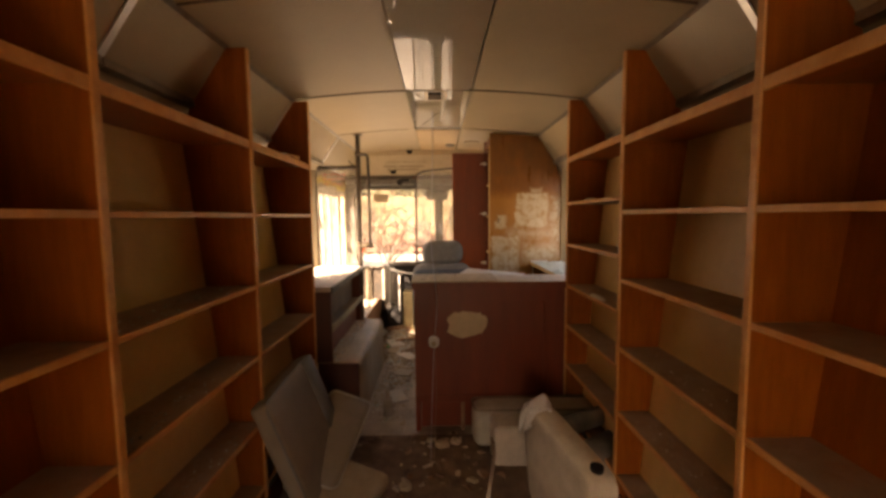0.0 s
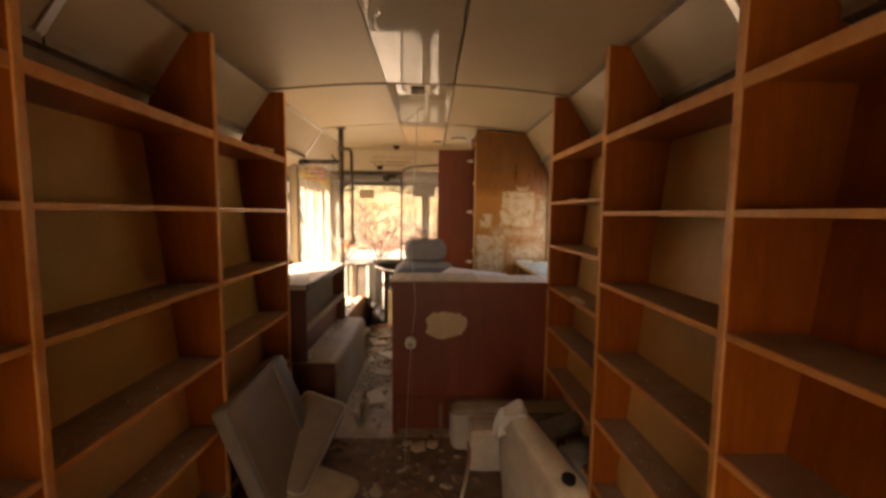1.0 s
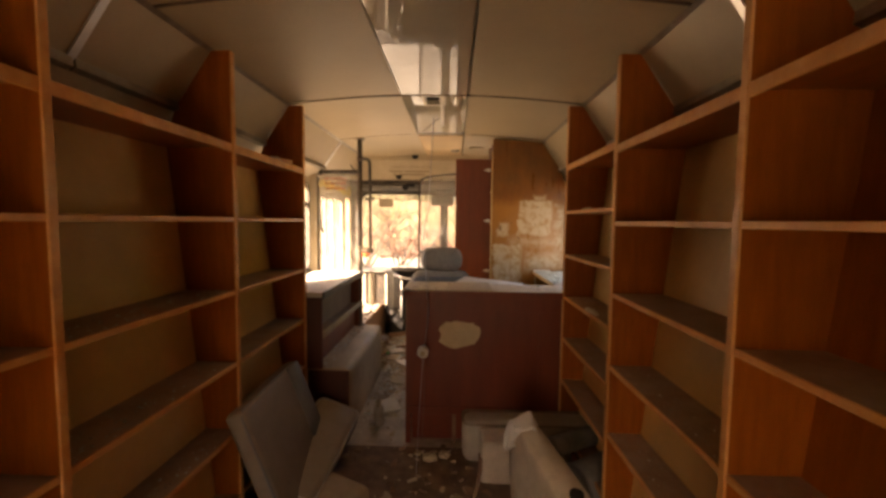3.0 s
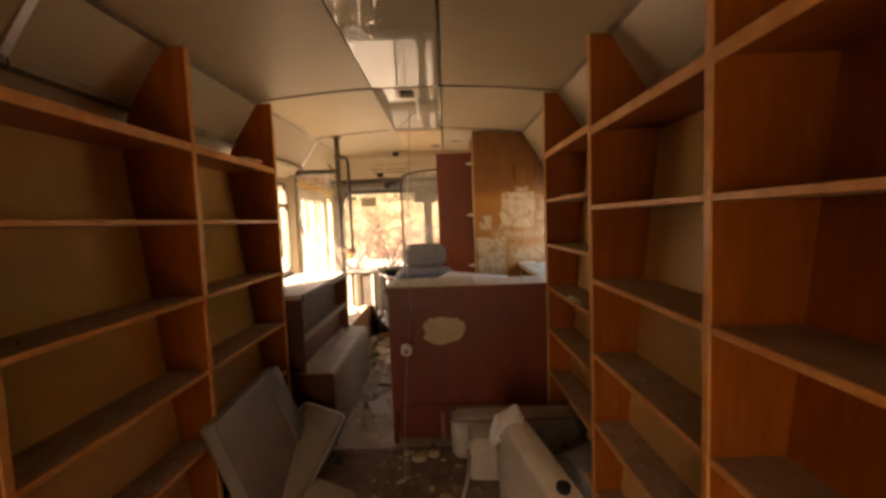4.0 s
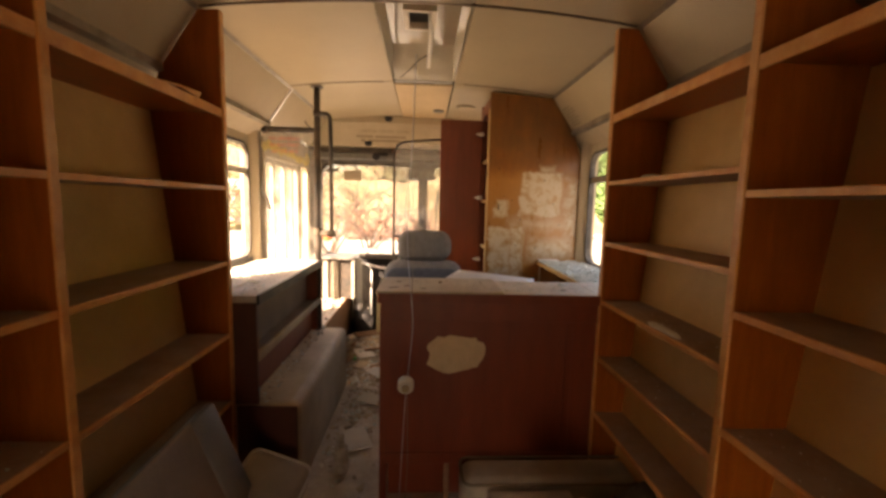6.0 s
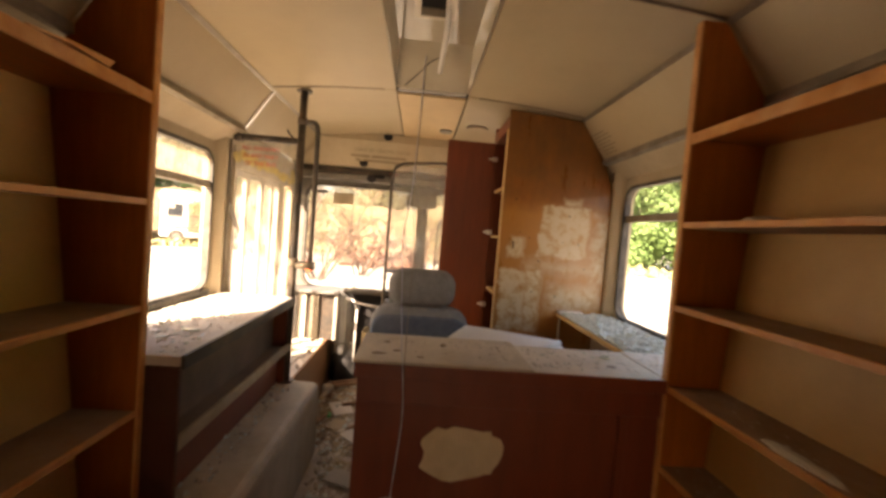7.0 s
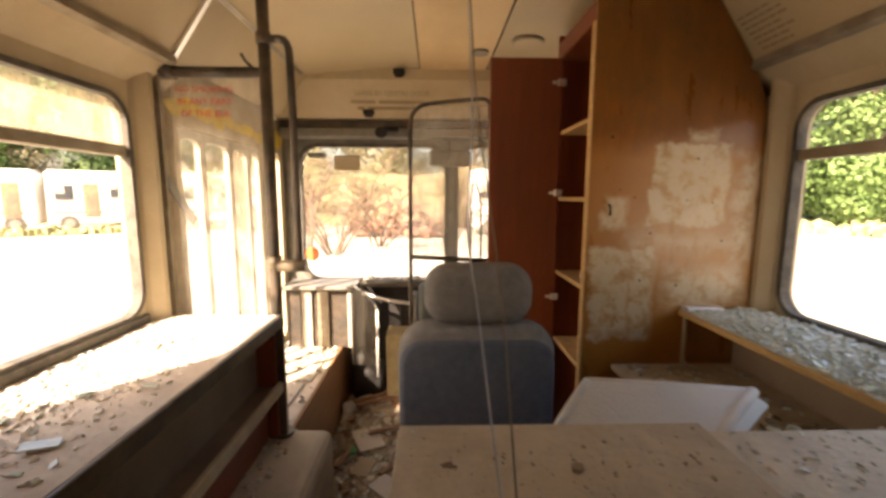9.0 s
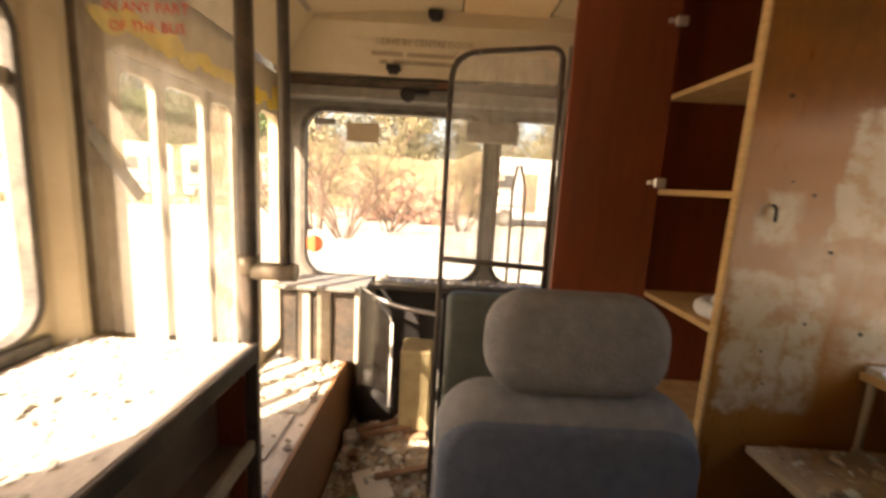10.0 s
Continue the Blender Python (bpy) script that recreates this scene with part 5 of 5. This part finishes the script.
scatter("floor_rubble", 700, lambda r: (r.uniform(-0.8, 0.82), r.uniform(1.2, 3.08), 0.002), (0.006, 0.045), (RUBBLE, DARKBROWN, DARKBROWN, CARDBOARD, BATTEN), "dusty rubble and scraps on the bus floor", "litter", 0.3, 3)
scatter("ledge_glass", 3600, lambda r: (r.uniform(0.875, 1.19), r.uniform(3.43, 4.26), 1.0245), (0.004, 0.019), (SHARD, CRUSHED, SHARD, CRUSHED), "crushed safety glass covering the ledge", "broken glass", 0.35, 4)
scatter("desk_glass", 700, lambda r: (r.uniform(0.4, 1.15) if r.random() < 0.8 else r.uniform(-0.18, 0.4), r.uniform(3.14, 3.41), 1.0305), (0.0015, 0.008), (SHARD, PAPER, COUNTER), "glass crumbs and grit on the desk", "broken glass", 0.25, 5)
rnd = random.Random(23)
for x, y, w, l in ((-0.12, 3.16, 0.026, 0.014), (-0.06, 3.2, 0.018, 0.012), (-0.1, 3.3, 0.014, 0.008), (0.02, 3.14, 0.014, 0.008), (0.7, 3.2, 0.02, 0.01)):
    z = 1.0418 if x < 0.38 else 1.0305
    outline = [(x + w * math.cos(a) * rnd.uniform(0.45, 1.1), y + l * math.sin(a) * rnd.uniform(0.45, 1.1)) for a in [j * 2 * math.pi / 16 for j in range(16)]]
    solo("grime_spot", prism(outline, "z", z - 0.0005, z + 0.0012), DARKBROWN, "flat dark crust of grime on the worktop", "grime", "grime spots")
scatter("board_grit", 260, lambda r: (r.uniform(-0.17, 0.37), r.triangular(3.08, 3.41, 3.3), 1.0415), (0.001, 0.006), (RUBBLE, CARDBOARD, PAPER), "grit and scraps on the loose board", "grit", 0.35, 6)
scatter("counter_litter", 2600, lambda r: (r.triangular(-1.19, -0.75, -1.12), r.uniform(3.15, 4.27), 1.0005), (0.002, 0.013), (SHARD, PAPER, PAPER, COUNTER), "glass crumbs, leaves and grit on the counter", "broken glass", 0.35, 7)
scatter("platform_litter", 200, lambda r: (r.uniform(-1.15, -0.77), r.uniform(4.4, 5.55), 0.4625), (0.005, 0.03), (RUBBLE, PAPER, CARDBOARD, RUBBLE), "scraps and rubble on the platform", "litter", 0.3, 8)
scatter("dash_litter", 200, lambda r: (r.uniform(-0.6, 0.3), r.uniform(5.39, 5.57), 0.8955), (0.005, 0.03), (RUBBLE, PAPER, CARDBOARD), "scraps along the dashboard top", "litter", 0.3, 9)
scatter("step_litter", 260, lambda r: (r.uniform(-0.83, -0.7), r.uniform(3.15, 4.34), 0.4805), (0.004, 0.016), (SHARD, RUBBLE), "glass crumbs on the step", "broken glass", 0.35, 10)
for k, z in enumerate((0.83, 1.158, 0.515)):
    scatter("shelf_grit", 220, lambda r: (-r.uniform(0.86, 0.99), r.uniform(1.48, 2.27), z + 0.0005), (0.002, 0.009), (SHARD, RUBBLE, RUBBLE), "glass crumbs and grit on a shelf", "broken glass", 0.35, 20 + k)
for k, (y0, y1, z) in enumerate(((2.34, 3.1, 1.005), (2.34, 3.1, 0.735), (1.55, 2.31, 0.835), (1.55, 2.31, 0.52))):
    scatter("shelf_grit", 120, lambda r: (r.uniform(0.86, 0.98), r.uniform(y0, y1), z + 0.0005), (0.002, 0.006), (RUBBLE, RUBBLE, PAPER), "grit on a shelf", "grit", 0.35, 30 + k)
scatter("lower_shelf_litter", 300, lambda r: (r.uniform(0.62, 1.09), r.uniform(3.68, 4.26), 0.7955), (0.005, 0.03), (RUBBLE, SHARD, CARDBOARD), "rubble on the low shelf under the ledge", "litter", 0.35, 40)
for x, y, a, w in ((-0.86, 3.42, 0.5, 0.03), (-0.95, 3.62, 1.2, 0.018), (-0.82, 3.66, 0.1, 0.016), (-1.02, 3.5, 2.0, 0.02), (-0.9, 3.3, 0.9, 0.016)):
    solo("glass_shard", block(-w, w, -w * 0.55, w * 0.55, 0, 0.004, 0.001, Matrix.Translation((x, y, 1.006)) @ Matrix.Rotation(a, 4, "Z") @ Matrix.Rotation(0.1, 4, "Y")), SHARD, "pale flat shard of safety glass on the counter", "shard", "shards")
lf = thing("leaf_scrap", (0.1, 3.3, 1.0415), "curled dry brown leaf on the loose board", "leaf")
part("blade", prism([(0.094, 3.28), (0.104, 3.277), (0.112, 3.284), (0.115, 3.292), (0.105, 3.296), (0.096, 3.291)], "z", 1.0415, 1.049), LETTER, lf)
for x, y, a in ((0.95, 3.25, 0.2), (0.72, 3.3, 0.9)):
    solo("glass_shard", block(-0.024, 0.024, -0.012, 0.012, 0, 0.004, 0.001, Matrix.Translation((x, y, 1.034)) @ Matrix.Rotation(a, 4, "Z") @ Matrix.Rotation(0.08, 4, "Y")), SHARD, "large pale shard of safety glass on the desk", "shard", "shards")

# ---- outside ----
def tree(x, y, h, r, leaves, seed, label, count=2600, low=0.1):
    """Trunk and limbs under a crown of many small leaf blades in uneven clumps."""
    rnd = random.Random(seed)
    t = thing("tree", (x, y, -0.6), label, "tree", "trees round the yard")
    bm = bmesh.new()
    for k in range(6):
        rr = 0.035 * h * (1 - k / 7)
        tube([(x + 0.1 * math.sin(k), y, -0.6 + h * 0.13 * k), (x + 0.1 * math.sin(k + 1), y, -0.6 + h * 0.13 * (k + 1))], rr, 7, bm, 0)
    for k in range(7):
        a, z = rnd.uniform(0, 6.28), -0.6 + h * rnd.uniform(0.2, 0.6)
        tube([(x, y, z), (x + 0.6 * r * math.cos(a), y + 0.6 * r * math.sin(a), z + 0.25 * h)], 0.01 * h, 5, bm, 0)
    part("trunk", bm, BARK, t)
    clumps = [(rnd.uniform(-0.7, 0.7) * r, rnd.uniform(-0.7, 0.7) * r, h * rnd.uniform(low + 0.1, 0.92), r * rnd.uniform(0.28, 0.5)) for _ in range(26)]
    verts, faces = [], []
    for i in range(count):
        cx, cy, cz, cr = clumps[i % len(clumps)]
        d = Vector((rnd.gauss(0, 1), rnd.gauss(0, 1), rnd.gauss(0, 1))).normalized() * cr * rnd.uniform(0.5, 1.05)
        c = Vector((cx, cy, max(0.1, cz + d.z * 0.8))) + Vector((d.x, d.y, 0))
        n = (d.normalized() + Vector((rnd.uniform(-0.6, 0.6), rnd.uniform(-0.6, 0.6), rnd.uniform(-0.2, 0.8)))).normalized()
        u = n.orthogonal().normalized()
        u.rotate(Matrix.Rotation(rnd.uniform(0, 6.28), 3, n))
        v = n.cross(u)
        s = 0.0115 * h * rnd.uniform(0.6, 1.4)
        k = len(verts)
        verts += [tuple(c + u * s), tuple(c + v * s * 0.6), tuple(c - u * s), tuple(c - v * s * 0.6)]
        faces.append((k, k + 1, k + 2, k + 3))
    me = bpy.data.meshes.new("crown")
    me.from_pydata(verts, [], faces)
    me.materials.append(leaves)
    crown = new("crown", me)
    crown.parent = t
    return t


oak = tree(37, 30, 14, 5.5, LEAF, 1, "broad green tree beyond the sunlit yard", 26000, 0.0)
for x, y, a in ((33, 22, 1), (29, 30, 2), (25, 36, 3), (35, 15, 4), (21, 41, 5), (38, 37, 6), (36, 7, 2.5), (31, 43, 0.5), (44, 26, 4.5), (40, -2, 5.5), (17, 46, 1.4), (44, 14, 3.3), (26, 50, 2.2), (-27, 38, 1.1), (-34, 33, 2.1), (-41, 28, 3.1), (-20, 44, 0.2), (-47, 20, 4.1)):
    copy_thing(oak, Matrix.Translation((x, y, -0.6)) @ Matrix.Rotation(a, 4, "Z"))
aut = tree(-4, 42, 11, 4.5, LEAFY, 2, "pale yellow-green tree beyond the yard", 16000, 0.0)
for x, y, a in ((-12, 40, 1), (4, 45, 2), (11, 42, 3), (-20, 48, 4), (-27, 52, 5), (-34, 50, 0.4), (-42, 44, 2.2), (-48, 36, 3.1), (-54, 28, 4.2), (-7, 50, 5.2), (18, 48, 1.7), (-60, 18, 0.7), (-50, 52, 1.3)):
    copy_thing(aut, Matrix.Translation((x, y, -0.6)) @ Matrix.Rotation(a, 4, "Z"))
bush = tree(-6.5, 24, 4.2, 2.0, LEAFY, 3, "scrubby yellow bush in front of the bus", 6000, 0.0)
for x, y, a in ((-9.5, 26, 1), (-4.2, 27, 2), (1.5, 29, 3), (-12.5, 28, 4)):
    copy_thing(bush, Matrix.Translation((x, y, -0.6)) @ Matrix.Rotation(a, 4, "Z"))

# an earth bank behind the yard ahead
verts, faces = [], []
for i in range(61):
    for j in range(9):
        x, v = -45 + 0.98 * i, j / 8
        h = 4.2 * v * (1 + 0.35 * noise.noise(Vector((x * 0.15, 0, 3)))) + 0.5 * noise.noise(Vector((x * 0.6, j * 0.7, 1)))
        verts.append((x, 31 + 7 * v + 1.2 * noise.noise(Vector((x * 0.3, j * 0.5, 7))), -0.7 + (0 if j == 0 else max(0.1, h))))
for i in range(60):
    for j in range(8):
        k = i * 9 + j
        faces.append((k, k + 9, k + 10, k + 1))
me = bpy.data.meshes.new("earth_bank")
me.from_pydata(verts, [], faces)
me.materials.append(BANK)
tagged(new("earth_bank", me), "pale dry earth bank behind the yard", "bank", kind="structure")

def bare_shrub(x, y, h, stems, seed):
    """A leafless shrub: arching stems that fork twice."""
    rnd = random.Random(seed)
    bm = bmesh.new()

    def grow(p, way, length, r, depth):
        pts = [p]
        for k in range(3):
            way = (way + Vector((rnd.uniform(-0.3, 0.3), rnd.uniform(-0.3, 0.3), rnd.uniform(-0.25, 0.05)))).normalized()
            pts.append(pts[-1] + way * length / 3)
        tube(pts, r, 5, bm, 2)
        if depth:
            for k in range(3):
                turn = Vector((rnd.uniform(-1, 1), rnd.uniform(-1, 1), rnd.uniform(-0.2, 0.7)))
                grow(pts[1 + k], (way + turn).normalized(), length * rnd.uniform(0.35, 0.6), r * 0.6, depth - 1)
    for k in range(stems):
        a = rnd.uniform(0, 6.28)
        grow(Vector((x + 0.25 * math.cos(a), y + 0.25 * math.sin(a), -0.62)), Vector((0.5 * math.cos(a), 0.5 * math.sin(a), 1)).normalized(), h * rnd.uniform(0.6, 1.0), 0.035, 2)
    t = thing("bare_shrub", (x, y, -0.6), "leafless reddish-brown shrub in front of the bank", "shrub", "shrubs ahead")
    part("stems", bm, TWIG, t)


for x, y, h, stems, seed in ((-3.6, 17, 3.0, 9, 1), (-5.2, 19, 3.4, 9, 2), (-2.4, 19.5, 2.6, 8, 3), (-7.2, 21, 3.2, 8, 4), (0.6, 21, 2.6, 7, 5)):
    bare_shrub(x, y, h, stems, seed)

# a heap of rusty scrap ahead
scrap = bmesh.new()
rnd = random.Random(8)
for k in range(110):
    a, d = rnd.uniform(0, 6.28), rnd.random() ** 0.7
    z = -0.6 + 2.4 * (1 - d) * rnd.random()
    p = Vector((-1.8 + 2.6 * d * math.cos(a), 24 + 1.4 * d * math.sin(a), z))
    q = p + Vector((rnd.uniform(-1, 1), rnd.uniform(-0.5, 0.5), rnd.uniform(-0.2, 0.6)))
    q.z = max(q.z, -0.55)
    if k % 3:
        tube([p, p.lerp(q, 0.5) + Vector((0, 0, 0.15)), q], rnd.uniform(0.02, 0.06), 5, scrap, 2)
    else:
        box(scrap, -0.3, 0.3, -0.2, 0.2, -0.1, 0.1, 0, Matrix.Translation((p.x, p.y, max(p.z, -0.4))) @ Matrix.Rotation(rnd.uniform(0, 3), 4, Vector((rnd.random(), rnd.random(), 1))))
tagged(part("scrap_heap", scrap, RUST), "tangled heap of rusty scrap metal in the yard", "scrap heap", kind="stuff")


def coach(x, y, turn, length, label):
    """A parked single-deck vehicle with windows and wheels."""
    M = Matrix.Translation((x, y, -0.6)) @ Matrix.Rotation(radians(turn), 4, "Z")
    c = thing("parked_coach", (x, y, -0.6), label, "coach", "coaches across the yard")
    L = length / 2
    part("body", block(-L, L, -1.2, 1.2, 0.4, 3.4, 0.12, M), BUSWHITE, c)
    rnd = random.Random(int(abs(x) * 10))
    n = int(length / 1.3)
    for k in range(n):
        u = -L + 0.35 + k * (length - 0.5) / n
        if k % 2:
            w = part("doorway", block(u, u + 0.75, -1.22, -1.19, 0.75, 2.75, 0.02, M), BATTEN, c, "bare brown doorway with its door gone")
            part("doorway_gap", block(u + 0.18, u + 0.62, -1.235, -1.221, 0.8, 2.1 + rnd.uniform(-0.3, 0.3), 0.01, M), DUSTBROWN, w)
            continue
        z0, z1 = 1.75 + rnd.uniform(-0.1, 0.25), 2.65
        w = part("window", block(u, u + 0.85, -1.22, -1.19, z0, z1, 0.03, M), BUSDARK, c, "broken dark window")
        part("sill", block(u - 0.03, u + 0.88, -1.25, -1.2, z0 - 0.07, z0 - 0.02, 0.01, M), TRIM, w)
        part("broken_pane", block(u + 0.03, u + rnd.uniform(0.3, 0.5), -1.235, -1.221, z0 + rnd.uniform(0.2, 0.5), z1 - 0.04, 0.005, M), GREYBOX, w)
    for u in (-L + 0.9, L - 0.9):
        wheel = part("wheel", tube([M @ Vector((u, -1.22, 0.45)), M @ Vector((u, -0.95, 0.45))], 0.45, 18), RUBBER, c)
        part("rim", tube([M @ Vector((u, -1.24, 0.45)), M @ Vector((u, -1.221, 0.45))], 0.24, 14), GREYPAINT, wheel)
    part("roof_rail", block(-L + 0.1, L - 0.1, -0.9, 0.9, 3.405, 3.5, 0.04, M), BUSWHITE, c)
    part("stripe", block(-L + 0.1, L - 0.1, -1.21, -1.2, 1.0, 1.12, 0, M), RUST if length < 6 else GREYPAINT, c)


for x, y, turn, length, lab in ((-15.5, 32, 35, 5.2, "white caravan-sized coach parked across the yard"), (-20.5, 29, 33, 5.5, "white parked coach with dark windows"), (-25.5, 26, 32, 5.2, "white parked coach with a rusty stripe"), (-31, 22.3, 35, 6.5, "long white coach parked by the trees"), (-36.5, 17.5, 38, 6.5, "long white coach parked by the trees")):
    coach(x, y, turn, length, lab)
coach(5.6, 25.5, 3, 7.4, "white coach parked ahead in the yard")


def verge(r, a, b, wide):
    t, w = r.random(), r.uniform(-wide, wide)
    return a[0] + (b[0] - a[0]) * t + w, a[1] + (b[1] - a[1]) * t + w, -0.6


scatter("grass_verge", 1800, lambda r: verge(r, (13, 42), (34, 10), 1.6), (0.15, 0.55), (DRYGRASS, LEAFY, DRYGRASS), "dry yellow-green grass below the trees", "grass", 0.9, 50)
scatter("grass_verge", 1500, lambda r: verge(r, (-12, 29), (-34, 15), 1.2), (0.1, 0.34), (DRYGRASS, DRYGRASS, LEAFY), "dry yellow grass in front of the coaches", "grass", 1.0, 51)
